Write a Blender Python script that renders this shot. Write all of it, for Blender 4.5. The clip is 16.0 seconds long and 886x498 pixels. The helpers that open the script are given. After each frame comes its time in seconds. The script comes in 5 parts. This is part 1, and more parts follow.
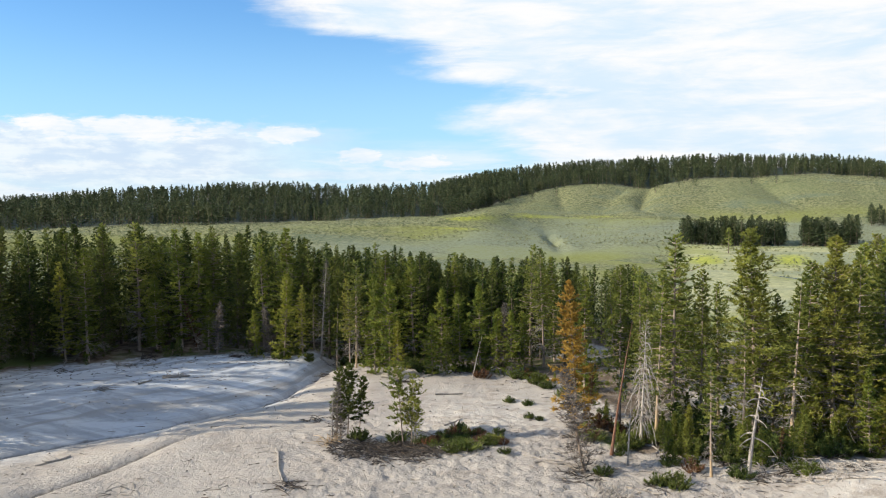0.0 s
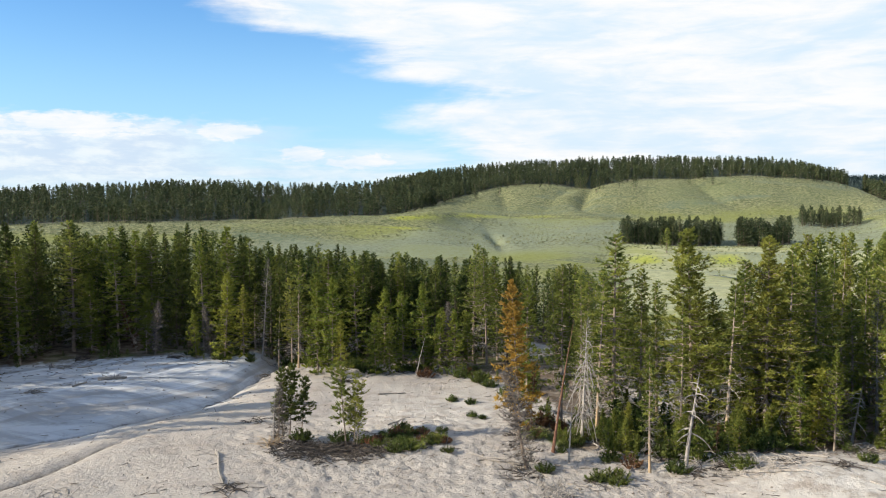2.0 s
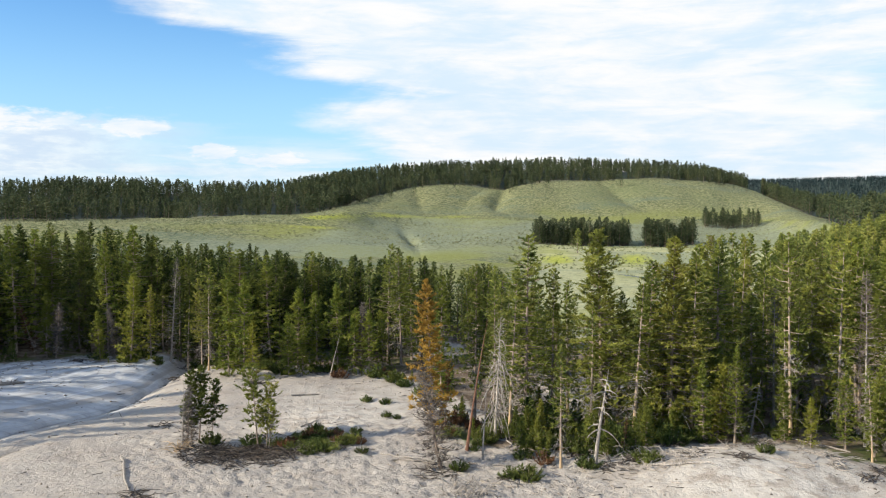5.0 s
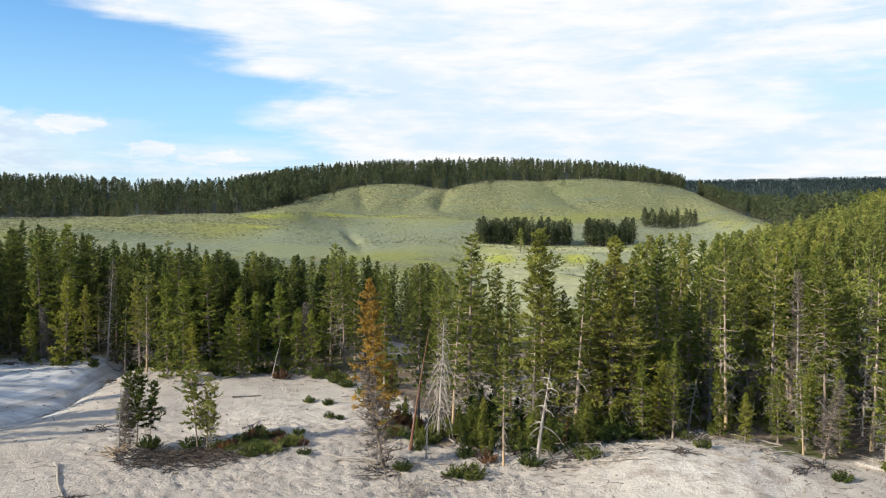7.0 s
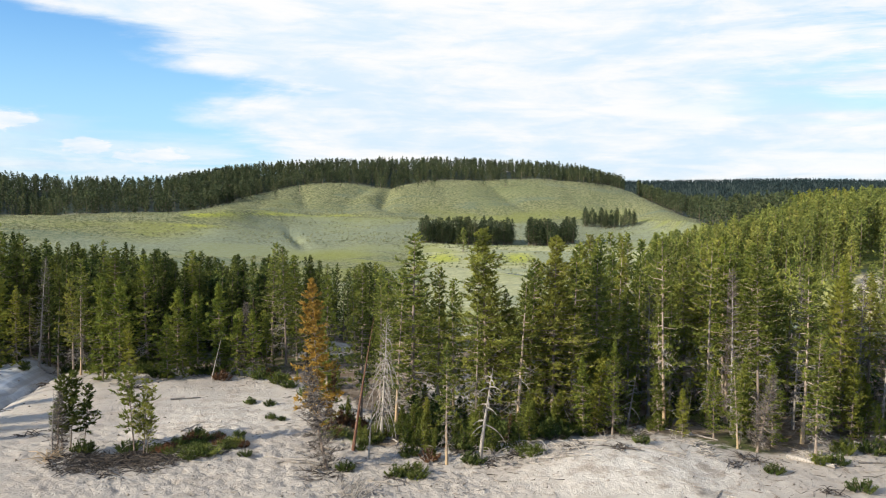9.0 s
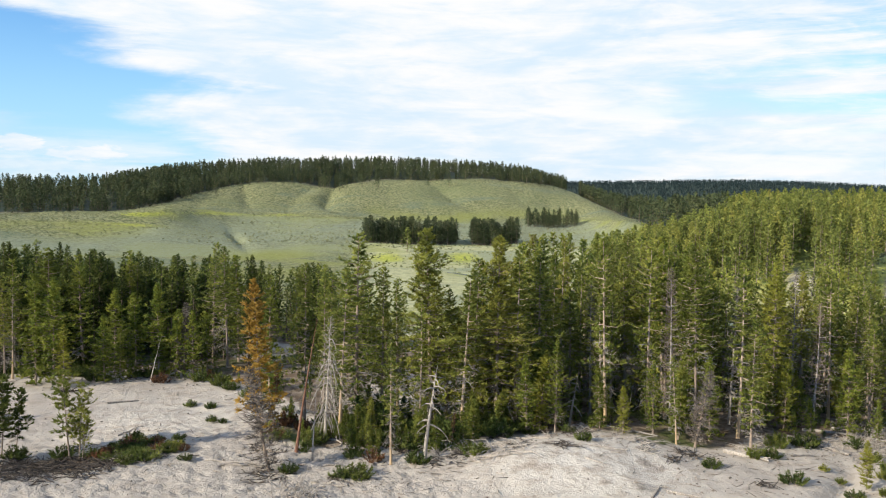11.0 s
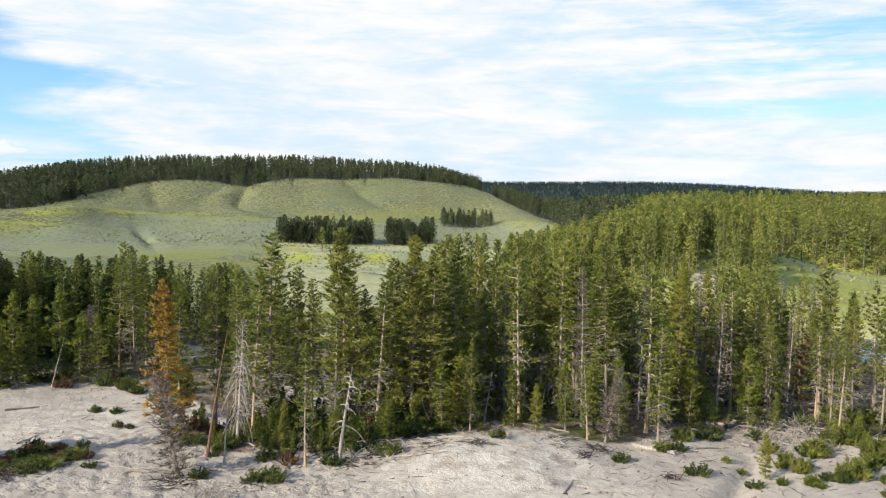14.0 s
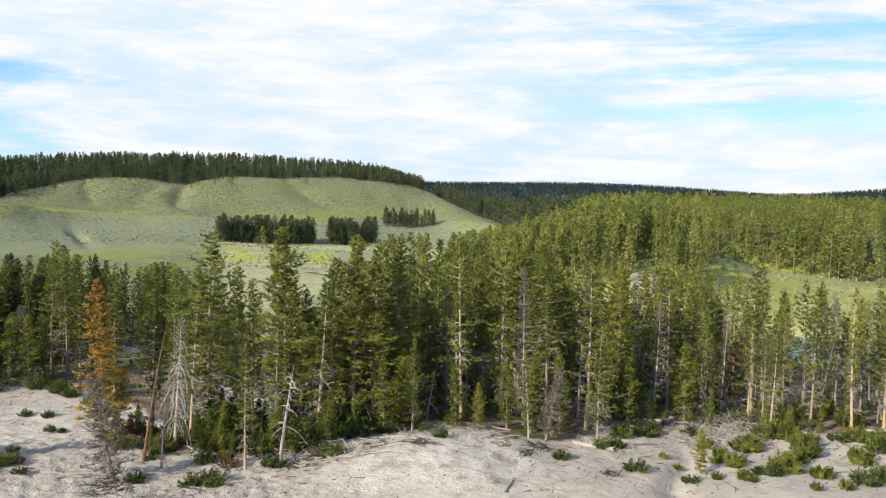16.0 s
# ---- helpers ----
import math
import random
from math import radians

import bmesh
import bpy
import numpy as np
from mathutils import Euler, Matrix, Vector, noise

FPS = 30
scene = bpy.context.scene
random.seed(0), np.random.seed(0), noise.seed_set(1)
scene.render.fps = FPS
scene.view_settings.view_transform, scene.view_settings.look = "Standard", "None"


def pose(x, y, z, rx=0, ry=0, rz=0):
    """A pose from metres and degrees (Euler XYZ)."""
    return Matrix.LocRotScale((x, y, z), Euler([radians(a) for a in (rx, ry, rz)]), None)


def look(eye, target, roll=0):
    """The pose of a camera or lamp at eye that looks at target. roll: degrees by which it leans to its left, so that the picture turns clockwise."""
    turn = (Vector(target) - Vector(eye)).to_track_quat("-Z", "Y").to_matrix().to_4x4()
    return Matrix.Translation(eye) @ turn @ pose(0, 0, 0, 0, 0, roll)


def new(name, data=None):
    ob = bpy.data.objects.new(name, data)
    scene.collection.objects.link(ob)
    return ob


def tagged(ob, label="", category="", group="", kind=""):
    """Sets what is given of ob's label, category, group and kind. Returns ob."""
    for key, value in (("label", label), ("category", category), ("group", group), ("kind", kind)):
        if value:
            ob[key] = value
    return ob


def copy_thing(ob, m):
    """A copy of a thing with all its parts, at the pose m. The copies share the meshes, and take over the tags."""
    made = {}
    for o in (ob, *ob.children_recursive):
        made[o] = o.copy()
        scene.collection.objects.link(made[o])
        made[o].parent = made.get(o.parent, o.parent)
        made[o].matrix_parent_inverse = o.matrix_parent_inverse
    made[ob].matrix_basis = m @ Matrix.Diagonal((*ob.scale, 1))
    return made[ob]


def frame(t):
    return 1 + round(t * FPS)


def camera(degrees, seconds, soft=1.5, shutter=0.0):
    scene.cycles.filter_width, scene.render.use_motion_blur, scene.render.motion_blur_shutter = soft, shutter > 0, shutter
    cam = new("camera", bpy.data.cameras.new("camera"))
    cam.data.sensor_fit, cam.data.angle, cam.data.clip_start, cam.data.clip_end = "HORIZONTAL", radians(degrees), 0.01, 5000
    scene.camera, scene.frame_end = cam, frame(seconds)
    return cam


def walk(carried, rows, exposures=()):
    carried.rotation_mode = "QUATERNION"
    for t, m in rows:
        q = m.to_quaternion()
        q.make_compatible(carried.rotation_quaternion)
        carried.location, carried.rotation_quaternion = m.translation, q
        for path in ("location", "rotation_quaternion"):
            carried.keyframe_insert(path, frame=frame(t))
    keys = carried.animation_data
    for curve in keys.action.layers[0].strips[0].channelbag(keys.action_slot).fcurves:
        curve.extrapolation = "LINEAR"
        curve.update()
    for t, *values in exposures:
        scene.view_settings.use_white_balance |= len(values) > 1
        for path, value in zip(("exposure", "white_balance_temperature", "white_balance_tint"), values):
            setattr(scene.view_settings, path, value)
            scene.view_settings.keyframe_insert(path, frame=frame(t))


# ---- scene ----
# ---------- camera ----------
cam = camera(55.8, 16.0, soft=1.1)
EYE = (0.0, 0.0, 18.0)
PATH = [
    (0.0, 0.0, -3.0, 0.3), (0.5, -0.961, -3.002, 0.226), (1.0, -1.923, -3.016, 0.132), (1.5, -2.87, -3.03, 0.044),
    (2.0, -3.852, -3.06, -0.014), (2.5, -4.83, -3.06, -0.085), (3.0, -5.8, -3.07, -0.168), (3.5, -6.776, -3.068, -0.24),
    (4.0, -7.743, -3.06, -0.3), (6.5, -12.565, -3.048, -0.597), (7.0, -13.529, -3.049, -0.65), (7.5, -14.492, -3.045, -0.692),
    (8.0, -15.461, -3.044, -0.725), (8.5, -16.45, -3.05, -0.782), (9.0, -17.427, -3.045, -0.835), (11.5, -22.212, -2.985, -1.06),
    (12.0, -23.174, -2.965, -1.14), (12.5, -24.126, -2.95, -1.19), (13.0, -25.09, -2.932, -1.226), (13.5, -26.048, -2.922, -1.28),
    (14.0, -27.025, -2.895, -1.32), (14.5, -28.019, -2.89, -1.385), (15.0, -28.964, -2.865, -1.435), (15.5, -29.97, -2.85, -1.515),
    (16.0, -30.952, -2.82, -1.6)]
walk(cam, [(t, pose(*EYE, 90 + p, r, y)) for t, y, p, r in PATH])
scene.view_settings.exposure = 0.8

# ---------- sun and sky ----------
SUN_AZ, SUN_EL = -102.0, 24.0          # degrees from +y towards +x; above the horizon


def make_sun():
    lamp = bpy.data.lights.new("sun", "SUN")
    lamp.energy, lamp.angle, lamp.color = 5.0, radians(0.55), (1.0, 0.89, 0.70)
    ob = new("sun", lamp)
    a, e = radians(SUN_AZ), radians(SUN_EL)
    d = Vector((math.sin(a) * math.cos(e), math.cos(a) * math.cos(e), math.sin(e)))
    ob.matrix_world = look(d * 200, (0, 0, 0))


make_sun()


class Nodes:
    """Short hand for building a node tree."""

    def __init__(self, tree):
        self.tree = tree
        tree.nodes.clear()

    def add(self, kind):
        return self.tree.nodes.new(kind)

    def link(self, a, b):
        self.tree.links.new(a, b)

    def put(self, socket, v):
        if isinstance(v, bpy.types.NodeSocket):
            self.link(v, socket)
        else:
            socket.default_value = (*v, 1.0) if isinstance(v, tuple) and len(v) == 3 else v

    def math(self, op, a, b=0.0, c=0.0, clamp=False):
        n = self.tree.nodes.new("ShaderNodeMath")
        n.operation, n.use_clamp = op, clamp
        for s, v in zip(n.inputs, (a, b, c)):
            self.put(s, v)
        return n.outputs[0]

    def step(self, v, lo, hi, a=0.0, b=1.0):
        n = self.tree.nodes.new("ShaderNodeMapRange")
        n.interpolation_type = "SMOOTHSTEP"
        for s, x in zip(n.inputs, (v, lo, hi, a, b)):
            self.put(s, x)
        return n.outputs[0]

    def noise(self, vec, scale, detail=4.0, rough=0.55, distortion=0.0):
        n = self.tree.nodes.new("ShaderNodeTexNoise")
        if vec is not None:
            self.link(vec, n.inputs["Vector"])
        n.inputs["Scale"].default_value, n.inputs["Detail"].default_value = scale, detail
        n.inputs["Roughness"].default_value, n.inputs["Distortion"].default_value = rough, distortion
        return n.outputs[0]

    def mix(self, f, a, b, blend="MIX"):
        n = self.tree.nodes.new("ShaderNodeMix")
        n.data_type, n.blend_type = "RGBA", blend
        self.put(n.inputs[0], f)
        for s, v in ((n.inputs[6], a), (n.inputs[7], b)):
            self.put(s, v if isinstance(v, bpy.types.NodeSocket) else (*v, 1.0))
        return n.outputs[2]

    def mapping(self, vec, scale=(1, 1, 1), loc=(0, 0, 0)):
        n = self.tree.nodes.new("ShaderNodeMapping")
        self.link(vec, n.inputs[0])
        n.inputs["Scale"].default_value, n.inputs["Location"].default_value = scale, loc
        return n.outputs[0]

    def attribute(self, name):
        n = self.tree.nodes.new("ShaderNodeAttribute")
        n.attribute_name = name
        return n.outputs["Fac"]


def make_world():
    w = bpy.data.worlds.new("world")
    scene.world = w
    w.use_nodes = True
    k = Nodes(w.node_tree)
    sky = k.add("ShaderNodeTexSky")
    sky.sky_type, sky.sun_disc, sky.sun_elevation, sky.sun_rotation = "NISHITA", False, radians(SUN_EL), radians(SUN_AZ)
    sky.air_density, sky.dust_density, sky.ozone_density = 1.0, 0.6, 1.6
    geo = k.add("ShaderNodeTexCoord")
    vec = geo.outputs["Generated"]
    sep = k.add("ShaderNodeSeparateXYZ")
    k.link(vec, sep.inputs[0])
    X, Y, Z = sep.outputs
    az = k.math("MULTIPLY", k.math("ARCTAN2", X, Y), 57.2958)
    el = k.math("MULTIPLY", k.math("ARCSINE", Z), 57.2958)
    comb = k.add("ShaderNodeCombineXYZ")
    k.link(k.math("MULTIPLY", az, 0.05), comb.inputs[0])
    k.link(k.math("MULTIPLY", el, 0.15), comb.inputs[1])
    flat = comb.outputs[0]
    big, fine = k.noise(flat, 1.5, 6.0, 0.6, 0.5), k.noise(k.mapping(flat, (0.8, 1.5, 1)), 4.0, 7.0, 0.62, 0.4)
    streak = k.noise(k.mapping(flat, (0.55, 2.6, 1), (3, 1, 0)), 1.6, 6.0, 0.6, 0.3)
    puff = k.noise(flat, 9.0, 6.0, 0.62, 0.2)
    n = k.math("ADD", k.math("SUBTRACT", big, 0.5), k.math("MULTIPLY", k.math("SUBTRACT", fine, 0.5), 0.8))
    # the great cloud sheet: its ragged edge runs down the sky from left to right
    ramp = k.add("ShaderNodeValToRGB")
    ramp.color_ramp.interpolation = "EASE"
    stops = [(0.0, 6.0), (3.8, 3.0), (6.0, 0.0), (7.6, 4.5), (8.8, -2.0), (10.5, -2.5), (12.0, -11.0), (16.0, -14.0), (24.0, -20.0)]
    for i, (e, edge) in enumerate(stops):
        p = ramp.color_ramp.elements[i] if i < 2 else ramp.color_ramp.elements.new(e / 24)
        p.position = e / 24
        v = (edge + 25) / 40
        p.color = (v, v, v, 1)
    k.link(k.math("DIVIDE", el, 24.0, clamp=True), ramp.inputs[0])
    rim = k.math("SUBTRACT", k.math("MULTIPLY", ramp.outputs[0], 40.0), 25.0)
    sheet = k.step(k.math("ADD", k.math("SUBTRACT", az, rim), k.math("MULTIPLY", n, 10.0)), -1.5, 5.0)
    thin = k.math("MULTIPLY", k.step(az, 27.0, 52.0), k.step(k.math("ADD", streak, k.math("MULTIPLY", k.math("SUBTRACT", fine, 0.5), 0.5)), 0.62, 0.36))
    low = k.step(k.math("ADD", el, k.math("MULTIPLY", n, 3.5)), 6.6, 4.4)
    thin = k.math("MULTIPLY", thin, k.math("SUBTRACT", 1.0, k.math("MULTIPLY", low, 0.85)))
    sheet = k.math("MULTIPLY", sheet, k.math("SUBTRACT", 1.0, k.math("MULTIPLY", thin, 0.75)))

    def heap(a0, e0, wa, we):
        """A low heap of cumulus: flat below, ragged above."""
        da, de = k.math("DIVIDE", k.math("SUBTRACT", az, a0), wa), k.math("DIVIDE", k.math("SUBTRACT", el, e0), we)
        q = k.math("ADD", k.math("MULTIPLY", da, da), k.math("MULTIPLY", de, de))
        return k.math("SUBTRACT", 1.0, q)

    heaps = k.math("MAXIMUM", heap(-21.0, 4.9, 9.5, 1.0), k.math("MAXIMUM", heap(-10.2, 4.8, 2.6, 0.8), k.math("MAXIMUM", heap(-5.6, 3.35, 2.0, 0.7), heap(-1.6, 2.9, 3.0, 0.7))))
    heaps = k.math("MAXIMUM", heaps, -3.0)
    bumps = k.math("ADD", k.math("MULTIPLY", k.math("SUBTRACT", puff, 0.5), 2.6), k.math("MULTIPLY", k.math("SUBTRACT", fine, 0.5), 1.6))
    cumulus = k.step(k.math("ADD", heaps, bumps), 0.05, 0.75)
    veil = k.math("MULTIPLY", k.step(el, 5.0, 2.6, 0.0, 0.75), k.step(k.math("ADD", streak, k.math("MULTIPLY", n, 0.5)), 0.30, 0.62))
    ragged = k.math("ADD", k.math("MULTIPLY", k.math("SUBTRACT", puff, 0.5), 2.2), k.math("MULTIPLY", n, 1.6))
    bank = k.math("MULTIPLY", k.step(k.math("ADD", el, ragged), 5.6, 4.6), k.math("MULTIPLY", k.step(k.math("ADD", az, k.math("MULTIPLY", n, 14.0)), -3.0, -15.0), k.step(el, -0.5, 2.4, 0.15, 0.8)))
    density = k.math("MAXIMUM", k.math("MAXIMUM", sheet, cumulus), k.math("MAXIMUM", veil, bank))
    haze = k.step(el, 14.0, -1.0, 0.0, 0.75)
    lift = k.math("ADD", k.math("MULTIPLY", big, 0.6), k.math("MULTIPLY", fine, 0.5))
    body = k.mix(k.step(lift, 0.42, 0.66), (0.72, 0.87, 1.0), (1.0, 1.0, 1.0))
    under = k.math("MULTIPLY", bank, k.math("SUBTRACT", 1.0, k.step(k.math("ADD", puff, k.math("MULTIPLY", fine, 0.5)), 0.62, 0.9)))
    body = k.mix(k.math("MULTIPLY", under, k.math("SUBTRACT", 1.0, cumulus)), body, (0.66, 0.76, 0.93))
    bg_sky, bg_cloud = k.add("ShaderNodeBackground"), k.add("ShaderNodeBackground")
    tone = k.mix(1.0, sky.outputs[0], (0.80, 1.28, 1.75), "MULTIPLY")
    tone = k.mix(haze, tone, (4.6, 7.2, 9.2))
    k.link(tone, bg_sky.inputs[0])
    bg_sky.inputs[1].default_value = 0.068
    k.link(body, bg_cloud.inputs[0])
    bg_cloud.inputs[1].default_value = 0.575
    mixer, out = k.add("ShaderNodeMixShader"), k.add("ShaderNodeOutputWorld")
    k.link(density, mixer.inputs[0])
    k.link(bg_sky.outputs[0], mixer.inputs[1])
    k.link(bg_cloud.outputs[0], mixer.inputs[2])
    k.link(mixer.outputs[0], out.inputs[0])


make_world()

# ---------- materials ----------


def material(name, paint):
    """A node material; paint(k, position) returns colour, roughness and height sockets, and the bump's depth in metres."""
    m = bpy.data.materials.new(name)
    m.use_nodes = True
    k = Nodes(m.node_tree)
    pos = k.add("ShaderNodeTexCoord").outputs["Object"]
    bsdf, out = k.add("ShaderNodeBsdfPrincipled"), k.add("ShaderNodeOutputMaterial")
    colour, rough, height, depth = paint(k, pos, bsdf)
    k.put(bsdf.inputs["Base Color"], colour)
    k.put(bsdf.inputs["Roughness"], rough)
    bsdf.inputs["Specular IOR Level"].default_value = 0.25
    if height is not None:
        b = k.add("ShaderNodeBump")
        b.inputs["Distance"].default_value = depth
        k.link(height, b.inputs["Height"])
        k.link(b.outputs[0], bsdf.inputs["Normal"])
    k.link(bsdf.outputs[0], out.inputs[0])
    return m


def needles(name, deep, mid, tip, leafy=0.35):
    """Foliage: colour varies from tree to tree and from tuft to tuft, and light passes through it."""
    m = bpy.data.materials.new(name)
    m.use_nodes = True
    k = Nodes(m.node_tree)
    tree = k.math("FRACT", k.math("ADD", k.add("ShaderNodeObjectInfo").outputs["Random"], k.attribute("tint")))
    tuft = k.add("ShaderNodeNewGeometry").outputs["Random Per Island"]
    pos = k.add("ShaderNodeTexCoord").outputs["Object"]
    f = k.math("ADD", k.math("MULTIPLY", tuft, 0.22), k.math("MULTIPLY", k.step(k.noise(pos, 0.9, 3.0, 0.6), 0.3, 0.7), 0.78))
    c = k.mix(k.step(f, 0.15, 0.6), deep, mid)
    c = k.mix(k.step(f, 0.55, 1.0), c, tip)
    c = k.mix(k.step(k.noise(pos, 0.16, 2.0), 0.55, 0.38, 0.0, 0.55), c, tuple(0.5 * v for v in mid))
    c = k.mix(k.step(tree, 0.45, 0.0, 0.0, 0.6), c, tuple(0.5 * v for v in mid))
    c = k.mix(k.step(tree, 0.7, 1.0, 0.0, 0.45), c, (mid[0] * 1.7, mid[1] * 1.35, mid[2] * 1.3))
    bsdf, tr, mixer, out = (k.add(n) for n in ("ShaderNodeBsdfPrincipled", "ShaderNodeBsdfTranslucent", "ShaderNodeMixShader", "ShaderNodeOutputMaterial"))
    k.link(c, bsdf.inputs["Base Color"])
    bsdf.inputs["Roughness"].default_value = 0.6
    bsdf.inputs["Specular IOR Level"].default_value = 0.2
    k.link(c, tr.inputs[0])
    mixer.inputs[0].default_value = leafy
    k.link(bsdf.outputs[0], mixer.inputs[1])
    k.link(tr.outputs[0], mixer.inputs[2])
    k.link(mixer.outputs[0], out.inputs[0])
    return m


def paint_ground(k, pos, bsdf):
    wood, grass, mud, lush, pale = (k.attribute(n) for n in ("wood", "grass", "mud", "lush", "pale"))
    across, wet = k.attribute("across"), k.attribute("wet")
    n1, n2, n3 = k.noise(pos, 0.09, 6.0, 0.6), k.noise(pos, 0.8, 6.0, 0.65), k.noise(pos, 5.0, 5.0, 0.7)
    # pale sinter with buff and grey stains
    c = k.mix(k.step(n1, 0.35, 0.65), (0.425, 0.383, 0.333), (0.33, 0.294, 0.258))
    c = k.mix(k.step(k.noise(k.mapping(pos, (0.25, 0.7, 1)), 1.0, 6.0, 0.65, 0.8), 0.52, 0.68, 0.0, 0.6), c, (0.25, 0.205, 0.165))
    c = k.mix(k.step(n2, 0.52, 0.75, 0.0, 0.6), c, (0.215, 0.18, 0.145))
    c = k.mix(k.step(n3, 0.55, 0.75, 0.0, 0.5), c, (0.50, 0.465, 0.415))
    c = k.mix(k.math("MULTIPLY", k.attribute("trod"), k.step(k.noise(pos, 2.2, 6.0, 0.7, 0.6), 0.5, 0.66, 0.0, 0.6)), c, (0.24, 0.21, 0.18))
    c = k.mix(k.math("MULTIPLY", k.attribute("trod"), k.step(n1, 0.7, 0.3, 0.15, 0.55)), c, (0.30, 0.277, 0.255))
    c = k.mix(k.math("MULTIPLY", k.attribute("bleach"), k.step(n2, 0.62, 0.42)), c, (0.50, 0.465, 0.42))
    streak = k.noise(k.mapping(pos, (0.35, 1.4, 1.0)), 0.35, 7.0, 0.65, 0.8)
    grey = k.mix(k.step(streak, 0.4, 0.62), (0.30, 0.31, 0.325), (0.46, 0.47, 0.485))
    grey = k.mix(k.step(n2, 0.55, 0.75, 0.0, 0.5), grey, (0.17, 0.155, 0.135))
    sep, flow = k.add("ShaderNodeSeparateXYZ"), k.add("ShaderNodeCombineXYZ")
    k.link(pos, sep.inputs[0])
    k.link(k.math("MULTIPLY", across, 0.45), flow.inputs[0])
    k.link(k.math("MULTIPLY", sep.outputs[0], 0.035), flow.inputs[1])
    bed = k.noise(flow.outputs[0], 1.0, 6.0, 0.62, 0.7)
    grey = k.mix(k.step(bed, 0.52, 0.64, 0.0, 0.8), grey, (0.54, 0.565, 0.595))
    grey = k.mix(k.step(bed, 0.46, 0.36, 0.0, 0.75), grey, (0.25, 0.24, 0.23))
    c = k.mix(mud, c, grey)
    c = k.mix(k.step(k.math("ADD", wet, k.math("MULTIPLY", k.math("SUBTRACT", n2, 0.5), 0.6)), 0.3, 0.75, 0.0, 0.92), c, (0.075, 0.066, 0.058))
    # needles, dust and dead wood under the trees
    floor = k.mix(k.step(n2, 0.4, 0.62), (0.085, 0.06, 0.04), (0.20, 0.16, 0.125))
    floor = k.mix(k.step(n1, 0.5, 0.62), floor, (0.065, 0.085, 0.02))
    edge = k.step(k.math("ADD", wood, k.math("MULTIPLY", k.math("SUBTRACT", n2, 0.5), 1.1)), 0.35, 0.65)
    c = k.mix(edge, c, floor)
    # far woods and ridge: near-black blue-green in place of the tree canopy
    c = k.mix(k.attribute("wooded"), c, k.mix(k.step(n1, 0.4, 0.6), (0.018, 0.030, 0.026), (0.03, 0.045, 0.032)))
    # sagebrush meadow: grey green shrubs over green and yellow grass
    s1, s2 = k.noise(pos, 0.012, 5.0, 0.6), k.noise(pos, 0.5, 7.0, 0.75)
    meadow = k.mix(k.step(s2, 0.42, 0.58), (0.07, 0.082, 0.03), (0.245, 0.245, 0.12))
    meadow = k.mix(k.step(s1, 0.48, 0.66, 0.0, 0.6), meadow, (0.14, 0.16, 0.07))
    meadow = k.mix(k.math("MULTIPLY", pale, k.step(s2, 0.2, 0.62, 0.25, 0.9)), meadow, (0.37, 0.37, 0.21))
    band = k.noise(k.mapping(pos, (0.010, 0.022, 0.02)), 1.0, 4.0, 0.6, 0.6)
    meadow = k.mix(k.math("MULTIPLY", k.attribute("apron"), k.step(band, 0.46, 0.60, 0.0, 0.75)), meadow, (0.20, 0.215, 0.05))
    meadow = k.mix(k.step(band, 0.46, 0.36, 0.0, 0.5), meadow, (0.115, 0.15, 0.105))
    meadow = k.mix(k.math("MULTIPLY", k.attribute("sage"), k.step(s2, 0.3, 0.6, 0.3, 0.75)), meadow, (0.20, 0.225, 0.155))
    green = k.mix(k.step(s2, 0.4, 0.62), (0.22, 0.25, 0.025), (0.36, 0.37, 0.05))
    meadow = k.mix(k.math("MULTIPLY", lush, k.step(k.math("ADD", lush, k.math("MULTIPLY", k.math("SUBTRACT", s2, 0.5), 1.5)), 0.35, 0.7)), meadow, green)
    c = k.mix(grass, c, meadow)
    trod = k.attribute("trod")
    pits = k.math("MULTIPLY", k.step(k.noise(pos, 3.4, 3.0, 0.6, 0.7), 0.36, 0.55), k.math("MULTIPLY", k.math("MULTIPLY", trod, k.step(k.noise(pos, 0.22, 3.0), 0.34, 0.6, 0.45, 1.0)), k.math("SUBTRACT", 0.09, k.math("MULTIPLY", mud, 0.07))))
    h = k.math("ADD", k.math("MULTIPLY", n3, 0.13), k.math("ADD", k.math("MULTIPLY", n2, 0.45), pits))
    h = k.math("MULTIPLY", h, k.math("SUBTRACT", 1.0, k.math("MULTIPLY", mud, 0.6)))
    h = k.math("ADD", h, k.math("MULTIPLY", grass, k.math("MULTIPLY", s2, k.math("SUBTRACT", 1.6, pale))))
    return c, 0.9, h, 0.5


def paint_bark(dark, light, foot=None):
    def paint(k, pos, bsdf):
        n = k.noise(k.mapping(pos, (6, 6, 1.2)), 3.0, 5.0, 0.65)
        r = k.add("ShaderNodeObjectInfo").outputs["Random"]
        c = k.mix(k.step(n, 0.35, 0.65), dark, light)
        c = k.mix(k.math("MULTIPLY", r, 0.5), c, tuple(0.7 * v for v in dark))
        if foot:
            sep = k.add("ShaderNodeSeparateXYZ")
            k.link(pos, sep.inputs[0])
            flake = k.math("ADD", sep.outputs[2], k.math("MULTIPLY", k.math("SUBTRACT", n, 0.5), 5.0))
            c = k.mix(k.step(flake, 4.5, 1.0), c, foot)
        return c, 0.9, n, 0.03
    return paint


